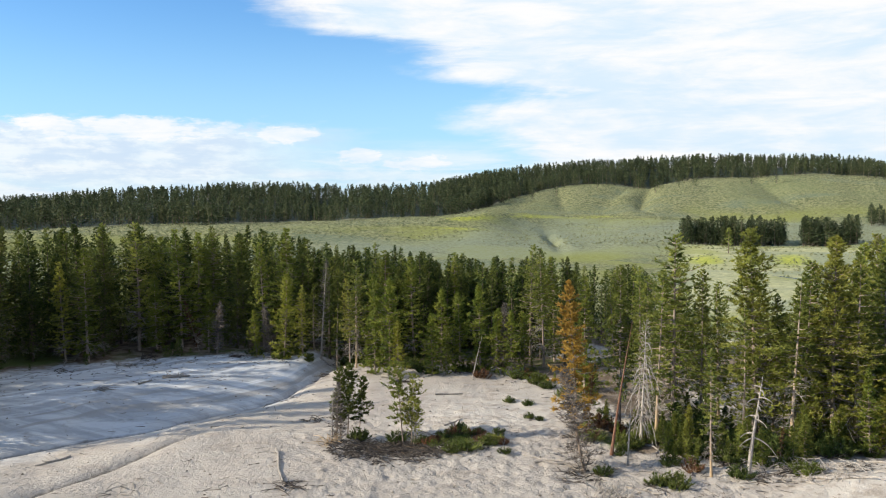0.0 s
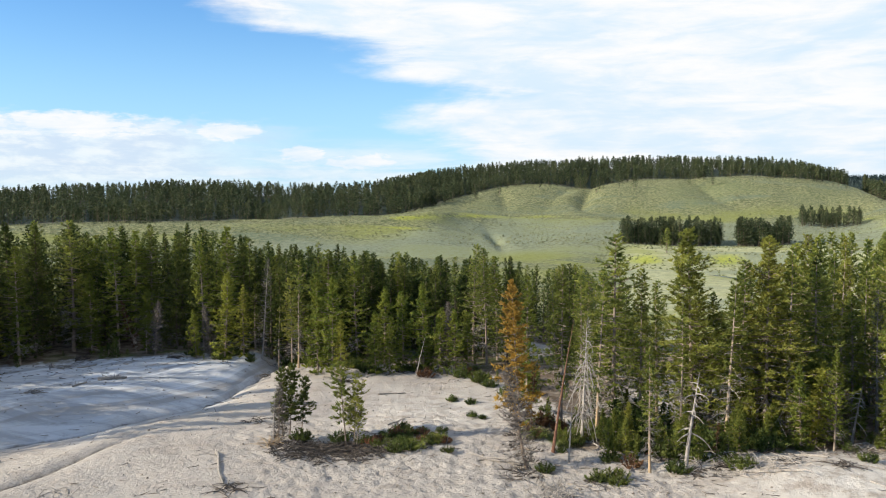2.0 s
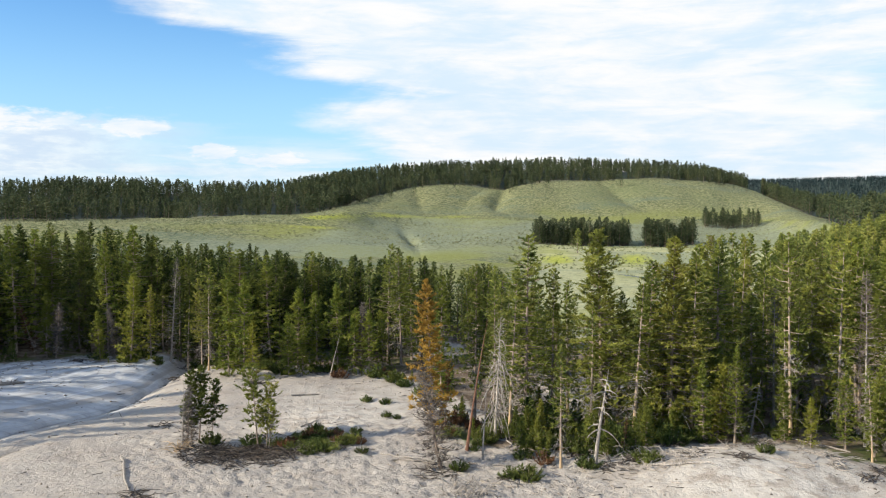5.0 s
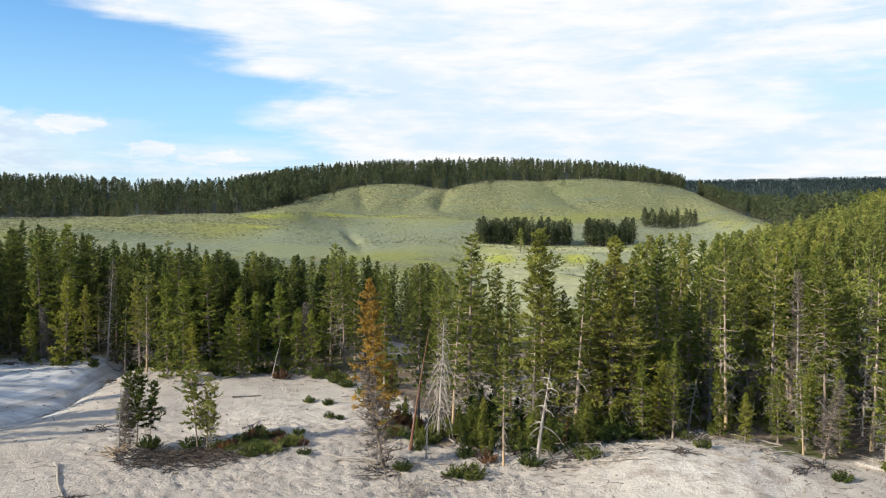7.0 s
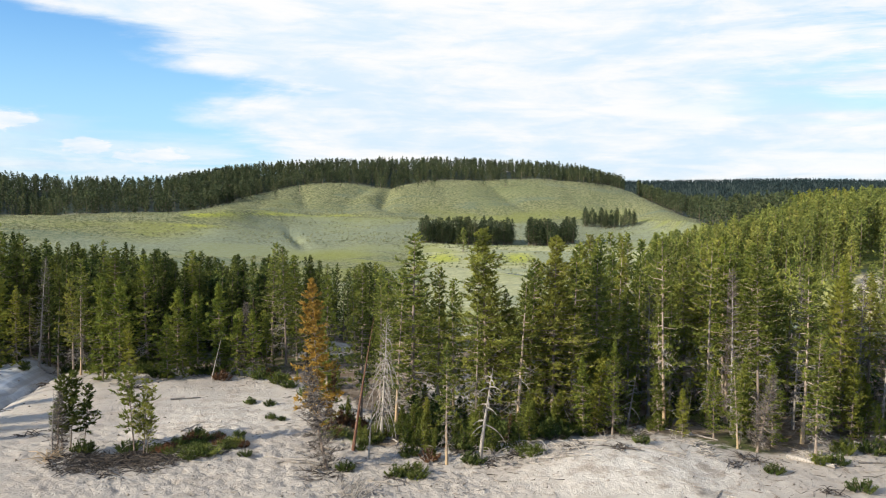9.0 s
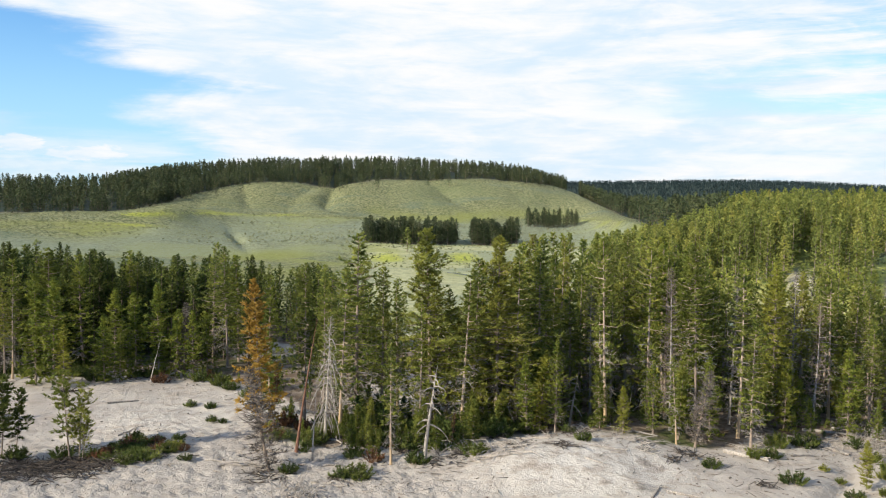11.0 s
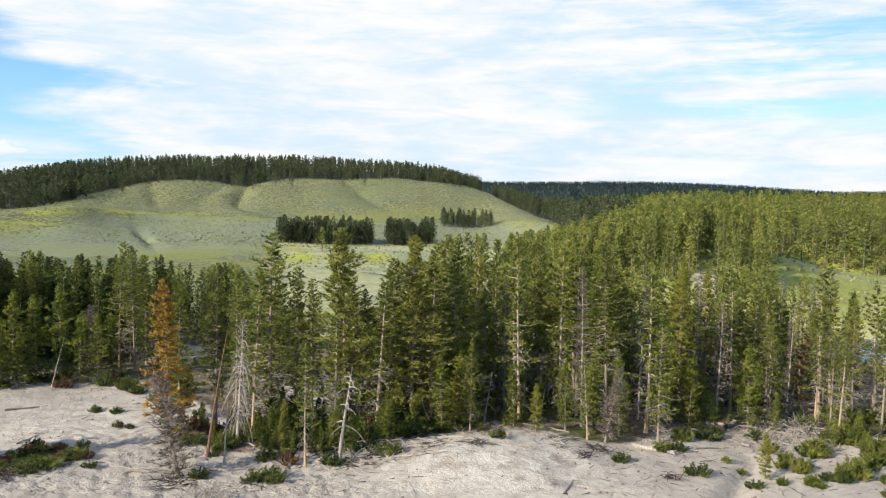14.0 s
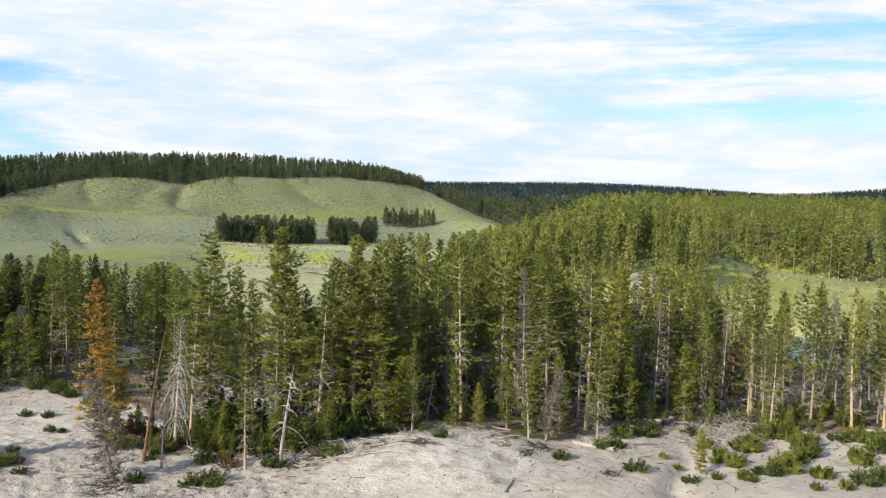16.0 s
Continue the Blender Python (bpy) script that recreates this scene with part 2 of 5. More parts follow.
M_GROUND = material("ground", paint_ground)
M_BARK = material("bark", paint_bark((0.17, 0.135, 0.11), (0.36, 0.29, 0.235)))
M_ORANGE_BARK = material("orange_bark", paint_bark((0.24, 0.19, 0.15), (0.46, 0.37, 0.29), (0.36, 0.265, 0.165)))
M_RED_BARK = material("red_bark", paint_bark((0.10, 0.05, 0.035), (0.24, 0.13, 0.085)))
M_DARKWOOD = material("rotting_wood", paint_bark((0.036, 0.030, 0.026), (0.105, 0.088, 0.076)))
# M_BARK darkened: shade among crowded trunks put into the colour
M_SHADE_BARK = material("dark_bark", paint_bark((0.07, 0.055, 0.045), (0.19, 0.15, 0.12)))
M_DEAD = material("weathered_wood", paint_bark((0.20, 0.18, 0.16), (0.44, 0.40, 0.36)))
M_NEEDLE = needles("pine_needles", (0.075, 0.105, 0.026), (0.205, 0.235, 0.048), (0.40, 0.41, 0.09), 0.48)
M_NEEDLE_LIGHT = needles("young_needles", (0.08, 0.12, 0.022), (0.205, 0.24, 0.042), (0.38, 0.385, 0.07), 0.48)
M_RUST = needles("rust_needles", (0.30, 0.175, 0.035), (0.56, 0.35, 0.07), (0.70, 0.48, 0.13))
M_REDBROWN = needles("red_brown_needles", (0.075, 0.04, 0.025), (0.165, 0.085, 0.045), (0.27, 0.15, 0.075))
M_DRY = needles("dry_twigs", (0.075, 0.066, 0.06), (0.14, 0.122, 0.11), (0.23, 0.20, 0.18), 0.1)
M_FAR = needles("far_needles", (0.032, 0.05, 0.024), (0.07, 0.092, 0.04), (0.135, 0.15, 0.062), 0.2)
# ridge trees: blue haze and cloud shade are put into this colour
M_RIDGE = needles("haze_tinted_needles", (0.014, 0.027, 0.028), (0.02, 0.038, 0.038), (0.028, 0.05, 0.047), 0.1)
M_SUNNY = needles("sunny_needles", (0.08, 0.105, 0.028), (0.205, 0.235, 0.055), (0.34, 0.36, 0.095), 0.35)
# pine needles darkened: shade of the left and middle forest put into the colour
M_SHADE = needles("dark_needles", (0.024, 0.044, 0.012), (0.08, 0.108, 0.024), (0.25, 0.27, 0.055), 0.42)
M_SHRUB = needles("shrub_leaves", (0.034, 0.058, 0.015), (0.09, 0.122, 0.028), (0.19, 0.22, 0.05))
M_SAGE = needles("sagebrush", (0.13, 0.142, 0.07), (0.22, 0.23, 0.12), (0.31, 0.32, 0.185), 0.1)
M_LITTER = needles("litter", (0.07, 0.055, 0.045), (0.17, 0.14, 0.115), (0.36, 0.33, 0.30), 0.0)
M_WATER = material("river_water", lambda k, pos, bsdf: ((0.02, 0.075, 0.14), 0.1, k.noise(k.mapping(pos, (1, 1, 1)), 1.2, 4.0), 0.04))

# ---------- ground ----------


def ss(a, b, v):
    t = np.clip((v - a) / (b - a), 0, 1)
    return t * t * (3 - 2 * t)


def soft(az, xs, ys):
    """A smooth run through a few bearings: a moving mean of the straight one."""
    return sum(np.interp(az + d, xs, ys) for d in (-1.6, -0.8, 0, 0.8, 1.6)) / 5


_rng = np.random.RandomState(5)
_WAVES = [(_rng.uniform(0, 6.28), _rng.uniform(0, 6.28), 1.0 * 1.55 ** i) for i in range(9) for _ in range(4)]


def rough(x, y, size, octaves=4):
    """Smooth uneven ground of unit height, with bumps of about that size."""
    s, amp = 0.0, 1.0
    for i in range(octaves):
        for a, p, _ in _WAVES[4 * i:4 * i + 4]:
            q = 6.28 / size * 1.9 ** i
            s = s + amp * np.sin((x * math.cos(a) + y * math.sin(a)) * q + p + 1.3 * np.sin((x * math.sin(a) - y * math.cos(a)) * q * 0.6 + 2 * p))
        amp *= 0.5
    return s / 5.0


VALLEY_AZ, VALLEY_R = [30.5, 36, 44, 48, 50, 53, 60, 66], [820, 420, 320, 305, 310, 300, 280, 275]
RIVER = ([-180, -40, -20, 10, 22, 30, 40, 50, 58, 75, 180], [400, 380, 350, 310, 255, 205, 168, 150, 146, 146, 200])
EDGE_AZ = [-60, -28, -20, -10, -3, 1, 4, 6, 10, 13.5, 16, 20, 24, 28, 30, 33, 38, 60]


def wood_edge(az):
    """Range and elevation of the place where the hill's woods begin."""
    r = soft(az, EDGE_AZ, [470, 480, 490, 500, 520, 540, 610, 680, 720, 690, 720, 730, 740, 760, 800, 620, 420, 420])
    e = soft(az, EDGE_AZ, [-1.4, -1.4, -1.3, -1.1, -0.95, -0.7, 0.1, 0.9, 1.55, 1.15, 1.5, 1.75, 1.75, 1.6, 1.2, -0.6, -1.6, -1.6])
    return r, e


def crest(az):
    r = wood_edge(az)[0] + soft(az, [-60, -10, 0, 8, 29, 33, 60], [170, 170, 170, 110, 70, 150, 330])
    e = soft(az, [-60, -28, -21.5, -15.6, -10, -5.4, -1, 2.5, 6.4, 12, 20, 25, 28, 30, 33, 38, 50, 60],
             [-0.6, -0.45, 0.12, 0.48, 0.55, 0.35, 0.52, 1.36, 1.9, 2.25, 2.4, 2.15, 1.75, 1.0, -0.4, -0.2, 0.3, 0.2])
    return r, e


# gullies of the hill: bearings at its foot, part way up and at the wood; depth, width in degrees, and how far up they reach
GULLIES = [((14.6, 13.2, 13.9), 8.0, 0.6, 1.1), ((10.4, 11.0, 12.7), 4.5, 0.8, 1.1), ((25.0, 22.2, 20.2), 5.0, 1.3, 1.1),
           ((8.4, 8.1, 7.6), 3.6, 0.5, 0.8), ((4.6, 5.0, 5.8), 2.5, 0.9, 1.1), ((28.5, 26.6, 25.6), 2.5, 1.0, 1.1), ((17.9, 17.6, 17.2), 1.2, 0.7, 0.75)]


def knoll(x, y):
    """The wooded knoll across the river, steeper towards its open side."""
    t, d = (np.degrees(np.arctan2(x, y)) - 44.3) * 4.19, np.hypot(x, y) - 240
    return np.exp(-(t / np.where(t < 0, 44.0, 36.0)) ** 2 - (d / 60) ** 2)


def height(x, y):
    r = np.hypot(x, y)
    az = np.degrees(np.arctan2(x, y))
    tan = lambda d: np.tan(np.radians(d))
    re, ee = wood_edge(az)
    rc, ec = crest(az)
    ze, zc = 18 + re * tan(ee), 18 + rc * tan(ec)
    floor = -6.5 + 0 * r
    # a gentle apron up to the break of slope, then the rounded hill
    domed = ss(0, 6, az)
    rb, eb = re * (0.86 - 0.06 * domed), (ee - 0.25) * (1 - domed) + np.minimum(-0.85, ee - 0.2) * domed
    zb = 18 + rb * tan(eb)
    v = np.clip((r - rb) / (re - rb), 0, 1)
    z = np.where(r < re, floor + (zb - floor) * np.clip((r - 300) / (rb - 300), 0, 1) ** 1.7 + (ze - zb) * (1 - (1 - v ** 1.25) ** 1.35),
                 ze + (zc - ze) * ss(re, rc, r * 0.5 + np.minimum(r, rc) * 0.5))
    z = np.where(r > rc, zc + (-20 - zc) * ss(rc, rc + 500, r), z)
    # far ridge
    ridge = 2600 * tan(soft(az, [-60, -15, 30, 40, 46, 53, 56, 59, 70], [0.3, 0.35, 1.5, 1.72, 1.6, 1.15, 1.4, 1.65, 1.9])) + 18
    z = np.maximum(z, np.where(r > 1300, -20 + (ridge + 20) * ss(1300, 2600, r), -20))
    # folds of the open hill: sharp gullies between rounded domes
    z = z + ss(300, 420, r) * (1.3 * rough(x, y, 120, 3) + 0.5 * rough(x, y, 40, 2))
    fade = ss(0.0, 0.55, v) * (1 - 0.55 * ss(0.7, 1.0, v)) * (1 - ss(re + 15, re + 70, r))
    for line, depth, wide, top in GULLIES:
        d = az - np.interp(v, [0.0, 0.4, 1.0], line)
        z = z - depth * np.exp(-np.sqrt(d ** 2 + 0.01) / wide) * fade * (1 - ss(top, top + 0.25, v))
    z = z + 0.8 * np.exp(-((az - 17.4) / 3.0) ** 2) * ss(0.0, 0.5, v) * (1 - ss(re, re + 40, r))
    z = z - 3.2 * np.exp(-((az - 7.6 + 0.01 * (r - 430)) / 0.45) ** 2) * np.exp(-((r - 440) / 40) ** 2)
    z = z - 9.0 * np.exp(-((az + 8.4) / 1.2) ** 2) * ss(re + 10, re + 50, r) * (1 - ss(rc - 50, rc, r)) * (az < 0)
    # low swells of the apron
    z = z + 0.9 * np.sin(0.045 * y + 0.02 * x + 1.5 * np.sin(0.013 * x)) * ss(330, 400, r) * (1 - ss(-0.02, 0.1, v)) * (r < rb)
    # wooded knoll across the river
    z = z + 14.8 * knoll(x, y) * ss(150, 185, r)
    # near bench: everything this side of the river
    rr = np.interp(az, *RIVER)
    near = (0.35 * rough(x, y, 26, 4) + 0.07 * rough(x, y, 5, 3)) * ss(45, 60, r)
    trod = (1 - ss(16, 26, x)) * ss(-16, -8, x + 0.3 * (y - 60)) * (1 - ss(66, 76, r)) * ss(46, 50, r)
    near = near - 0.16 * trod * (ss(-0.05, 0.55, rough(x, y, 1.7, 2)) + 0.6 * ss(0.0, 0.5, rough(x + 31, y - 17, 0.95, 2)))
    near = near + 1.3 * np.exp(-(((x - 29) / 9) ** 2 + ((y - 51) / 6.5) ** 2))         # pale mound
    gully = x - 43.5 - 1.15 * (y - 40) - 0.6 * np.sin(y * 0.9)
    near = near - 0.55 * np.exp(-(gully / 1.3) ** 2) * (1 - ss(43, 47, y)) - 0.25 * np.exp(-(gully / 4.0) ** 2) * (1 - ss(44, 50, y))
    c = channel(x, y)
    basin = (1 - ss(-10, 2, x)) * (r < 125)
    near = near - (0.45 * np.exp(-((c - 0.4) / 0.4) ** 2) + 0.45 * np.exp(-((c - 0.4) / 1.2) ** 2) + 0.6 * np.exp(-(c / 5.0) ** 2)) * (1 - ss(-12, -8, x))
    near = near + 0.9 * ss(0.5, 9, -c) * basin
    far_lip = y - 86 - 0.28 * (x + 20) - 1.5 * np.sin(x / 5)
    near = near - 0.35 * np.exp(-(far_lip / 1.6) ** 2) * (1 - ss(-16, -11, x))
    rill = y - 60.5 - 2.1 * (x + 21.9)
    near = near - (0.22 * np.exp(-(rill / 2.0) ** 2) + 0.2 * np.exp(-(rill / 0.7) ** 2)) * (1 - ss(-19, -16, x)) * (1 - ss(64, 68, y))
    bank = ss(rr - 34, rr - 14, r)
    z = z + ss(34, 46, az) * (1 - ss(420, 600, r)) * 4.5 * ss(190, 300, r)
    z = np.where(r < rr, near * (1 - bank) + bank * -7.5, -7.5 + (np.maximum(z, -2.4 - 3.5 * (1 - ss(30, 44, az))) + 7.5) * ss(rr + 20, rr + 36, r))
    # the overlook the camera stands on
    front = np.clip(1 - ss(1, 38, r) + ss(8, 30, -y), 0, 1)
    return np.where(r < 60, z * (1 - front) + 16.2 * front, np.where(y < 0, np.maximum(z, 16.2 * ss(8, 30, -y) * (1 - ss(80, 160, np.abs(x)))), z))


def channel(x, y):
    """Distance to the dry channel through the basin, positive on the near side."""
    line = soft(x, [-60, -33.8, -29.6, -26.7, -23.7, -20, -15.9, -14.4, -13.3, -9, 60], [42, 62.8, 68.0, 69.5, 71.4, 76.1, 81.5, 86.3, 92.7, 105, 200])
    return (line - y) * 0.72


def front_edge(az):
    """Range at which the forest begins."""
    return soft(az, [-90, -50, -8, -3, 5, 8, 11, 15, 22, 31, 37, 40, 46, 60, 90], [90, 98, 98, 94, 91, 84, 76, 62, 60, 66, 63, 66, 72, 76, 80])


def canopy(az, r):
    """How tall trees stand at a spot of the near forest: the canopy dips and rises along the belt."""
    e = soft(az, [-60, -14, -10, -7, 0, 4, 10, 14, 16, 24, 26, 28, 36, 39, 44, 50, 58, 90],
             [-1.6, -1.5, -2.3, -3.0, -3.1, -3.5, -3.6, -4.1, -4.8, -4.8, -2.6, -1.5, -1.6, -2.6, -3.1, -3.5, -4.0, -4.0])
    return np.maximum(18 + r * np.tan(np.radians(e)), 5.0)


def clearing(az, r):
    """Bare pale openings inside the forest."""
    return np.maximum(np.exp(-((az - 9.3) / 2.2) ** 2 - ((r - 103) / 8) ** 2), np.exp(-((az - 20.5) / 4.5) ** 2 - ((r - 82) / 9) ** 2))


def make_ground():
    az = np.concatenate([np.arange(-180, -42, 3.0), np.arange(-42, 72, 0.22), np.arange(72, 180, 3.0)])
    rs = [0.0, 2.0, 5, 9, 14, 20, 26, 32, 36]
    while rs[-1] < 4800:
        r = rs[-1]
        rs.append(r + (0.6 if r < 48 else 0.3 if r < 84 else 0.45 if r < 130 else r * 0.011 if r < 950 else r * 0.05))
    rs = np.array(rs[1:])
    A, Rr = np.meshgrid(np.radians(az), rs, indexing="ij")
    x, y = Rr * np.sin(A), Rr * np.cos(A)
    z = height(x, y)
    n, m = z.shape
    verts = np.stack([x, y, z], -1).reshape(-1, 3)
    i, j = np.meshgrid(np.arange(n), np.arange(m - 1), indexing="ij")
    i2 = (i + 1) % n
    quads = np.stack([i * m + j, i * m + j + 1, i2 * m + j + 1, i2 * m + j], -1).reshape(-1, 4)[:, ::-1]
    me = bpy.data.meshes.new("ground")
    centre = len(verts)
    verts = np.concatenate([verts, [[0, 0, 16.2]]])
    tris = [(int(((a + 1) % n) * m), int(a * m), centre) for a in range(n)]
    me.from_pydata(verts.tolist(), [], quads.tolist() + tris)
    deg = np.degrees(A)
    rr = np.interp(deg, *RIVER)
    wood = ss(-4, 6, Rr - front_edge(deg))
    grass = np.maximum(ss(-6, 12, Rr - rr - 24), ss(44, 60, Rr - front_edge(deg)) * (deg < 40)) * (1 - ss(900, 1100, Rr))
    re, _ = wood_edge(deg)
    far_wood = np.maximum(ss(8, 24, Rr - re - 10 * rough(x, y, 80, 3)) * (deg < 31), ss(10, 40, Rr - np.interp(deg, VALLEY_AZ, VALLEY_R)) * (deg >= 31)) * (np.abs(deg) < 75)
    grass = grass * (1 - far_wood)
    wood = wood * (1 - grass) * (1 - ss(0.2, 0.6, clearing(deg, Rr)))
    wood = np.maximum(wood, 0.9 * np.exp(-(((x + 2.6) / 5.2) ** 2 + ((y - 61.6) / 1.9) ** 2) ** 2))
    wood = np.maximum(wood, 0.85 * np.exp(-(((x - 14.8) / 4.2) ** 2 + ((y - 63.2) / 4.0) ** 2) ** 2))
    wood = np.maximum(wood, 0.75 * np.exp(-(((x - 42) / 6) ** 2 + ((y - 52.5) / 3.0) ** 2) ** 2))
    wood = np.maximum(wood, far_wood)
    c = channel(x, y)
    mud = ss(-7, 2, -c + 3 * rough(x, y, 14, 3)) * (1 - ss(-13, -7, x + 0.2 * (y - 75)))
    mud = np.clip(mud, 0, 1) * (Rr < 125)
    q, rise = Rr / re, np.degrees(np.arctan2(z - 18, Rr))
    lush = 0.3 * np.exp(-((q - 0.80 - 0.06 * np.sin(deg / 3)) / 0.09) ** 2) * (0.6 + 0.5 * np.sin(deg / 4.3 + 1)) + 0.55 * ss(28, 46, deg) * (1 - ss(330, 380, Rr)) \
        + 0.95 * np.exp(-((deg - 17.5) / 1.6) ** 2 - ((Rr - 362) / 22) ** 2) + 0.95 * np.exp(-((deg - 22.6) / 1.5) ** 2 - ((Rr - 366) / 26) ** 2) \
        + (0.5 + 0.15 * np.sin(deg * 1.3)) * np.exp(-((rise + 0.86 + 0.05 * np.sin(deg * 0.9)) / 0.12) ** 2) * ss(-4, 1, deg) * (1 - 0.6 * ss(9, 15, deg)) * (Rr > 400) \
        + 0.4 * np.exp(-((rise + 1.55 + 0.12 * np.sin(deg * 0.6)) / 0.09) ** 2) * ss(-6, 2, deg) * (1 - ss(14, 18, deg)) * (Rr > 380)
    pale = ss(14, 17, deg) * (1 - ss(31, 36, deg)) * (1 - ss(425, 440, Rr + 14 * rough(x, y, 50, 2))) + 0.95 * ss(45, 48, deg) * (1 - ss(290, 330, Rr))
    grass = grass * (1 - np.exp(-((deg - 44.5) / 0.9) ** 2 - ((Rr - 199) / 8) ** 2))
    rill = y - 60.5 - 2.1 * (x + 21.9)
    wet = np.maximum(np.exp(-((c - 0.6) / 0.8) ** 2) * (1 - ss(-12, -9, x)), 0.7 * np.exp(-(rill / 0.9) ** 2) * (1 - ss(-19, -16, x)) * (1 - ss(63, 67, y)))
    wet = np.maximum(wet * (Rr < 120), 0.55 * np.exp(-(((x - 31.4) / 2.6) ** 2 + ((y - 43.5) / 1.6) ** 2)))
    trod = (1 - ss(16, 25, x)) * (1 - 0.65 * ss(57, 70, Rr))
    bleach = np.exp(-(((x - 30) / 8) ** 2 + ((y - 48) / 6) ** 2)) + 0.6 * np.exp(-(((x - 5) / 9) ** 2 + ((y - 72) / 7) ** 2))
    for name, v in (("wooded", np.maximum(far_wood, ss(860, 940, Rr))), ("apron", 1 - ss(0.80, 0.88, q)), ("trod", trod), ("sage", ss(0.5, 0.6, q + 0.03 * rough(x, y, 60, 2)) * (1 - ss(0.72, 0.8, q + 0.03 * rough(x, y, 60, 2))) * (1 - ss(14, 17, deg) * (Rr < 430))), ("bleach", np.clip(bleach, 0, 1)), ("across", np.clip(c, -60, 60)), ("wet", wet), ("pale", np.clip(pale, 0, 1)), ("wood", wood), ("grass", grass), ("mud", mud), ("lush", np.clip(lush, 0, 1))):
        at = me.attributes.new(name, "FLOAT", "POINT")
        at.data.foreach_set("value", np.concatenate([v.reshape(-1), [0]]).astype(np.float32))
    me.polygons.foreach_set("use_smooth", np.ones(len(me.polygons), bool))
    me.materials.append(M_GROUND)
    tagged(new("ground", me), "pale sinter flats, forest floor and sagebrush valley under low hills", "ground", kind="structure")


make_ground()


def make_river():
    az = np.arange(-40, 76, 1.0)
    c = np.interp(az, *RIVER)
    bm = bmesh.new()
    rows = []
    for a, r in zip(az, c):
        rows.append([bm.verts.new(((r + d) * math.sin(radians(a)), (r + d) * math.cos(radians(a)), -5.0)) for d in (-28, 0, 30)])
    for p, q in zip(rows, rows[1:]):
        for i in range(2):
            bm.faces.new((p[i], q[i], q[i + 1], p[i + 1]))
    me = bpy.data.meshes.new("river")
    bm.to_mesh(me)
    me.materials.append(M_WATER)
    tagged(new("river", me), "blue river flowing behind the pine forest", "river", kind="structure")


make_river()

# ---------- trees ----------


def mesh_of(name, verts, faces, mats, index=None):
    me = bpy.data.meshes.new(name)
    me.from_pydata([tuple(v) for v in verts], [], faces)
    for m in mats:
        me.materials.append(m)
    return me


def part(name, me, parent, label=""):
    ob = new(name, me)
    ob.parent = parent
    return tagged(ob, label)


def tube(verts, faces, points, radii, sides=6):
    """A tapered limb along the points."""
    base = len(verts)
    for i, (p, r) in enumerate(zip(points, radii)):
        d = (points[min(i + 1, len(points) - 1)] - points[max(i - 1, 0)]).normalized()
        a = d.orthogonal().normalized()
        b = d.cross(a)
        for s in range(sides):
            t = 2 * math.pi * s / sides
            verts.append(p + (a * math.cos(t) + b * math.sin(t)) * r)
    for i in range(len(points) - 1):
        for s in range(sides):
            s2 = (s + 1) % sides
            faces.append((base + i * sides + s, base + i * sides + s2, base + (i + 1) * sides + s2, base + (i + 1) * sides + s))


def trunk_points(rnd, h, lean=0.0, bend=0.15):
    pts, off = [], Vector((0, 0, 0))
    a = rnd.uniform(0, 6.28)
    for i in range(11):
        u = i / 10
        w = bend * math.sin(u * 3.0 + a)
        pts.append(Vector((lean * h * u + w * math.cos(a), w * math.sin(a), h * u)))
    p0 = pts[0].copy()
    return [p - Vector((p0.x, p0.y, 0)) for p in pts]


def along(pts, u):
    f = max(0.0, min(0.9999, u)) * (len(pts) - 1)
    i = int(f)
    return pts[i].lerp(pts[i + 1], f - i)


def spikes(rnd, verts, faces, at, out, n, length, width):
    """A tuft of needles: thin blades that fan out from one point, their faces turned outward and up."""
    for _ in range(n):
        d = (out * 0.55 + Vector((rnd.gauss(0, 0.6), rnd.gauss(0, 0.6), rnd.gauss(0.3, 0.5)))).normalized()
        face = Vector((out.x + rnd.gauss(0, 0.28), out.y + rnd.gauss(0, 0.28), 0.5 + rnd.gauss(0, 0.25)))
        side = d.cross(face).normalized() * width * rnd.uniform(0.6, 1.2)
        e = at + d * length * rnd.uniform(0.6, 1.25)
        b = len(verts)
        verts.extend((at - side * 0.5, at + side * 0.5, e + side * 0.12))
        faces.append((b, b + 1, b + 2))


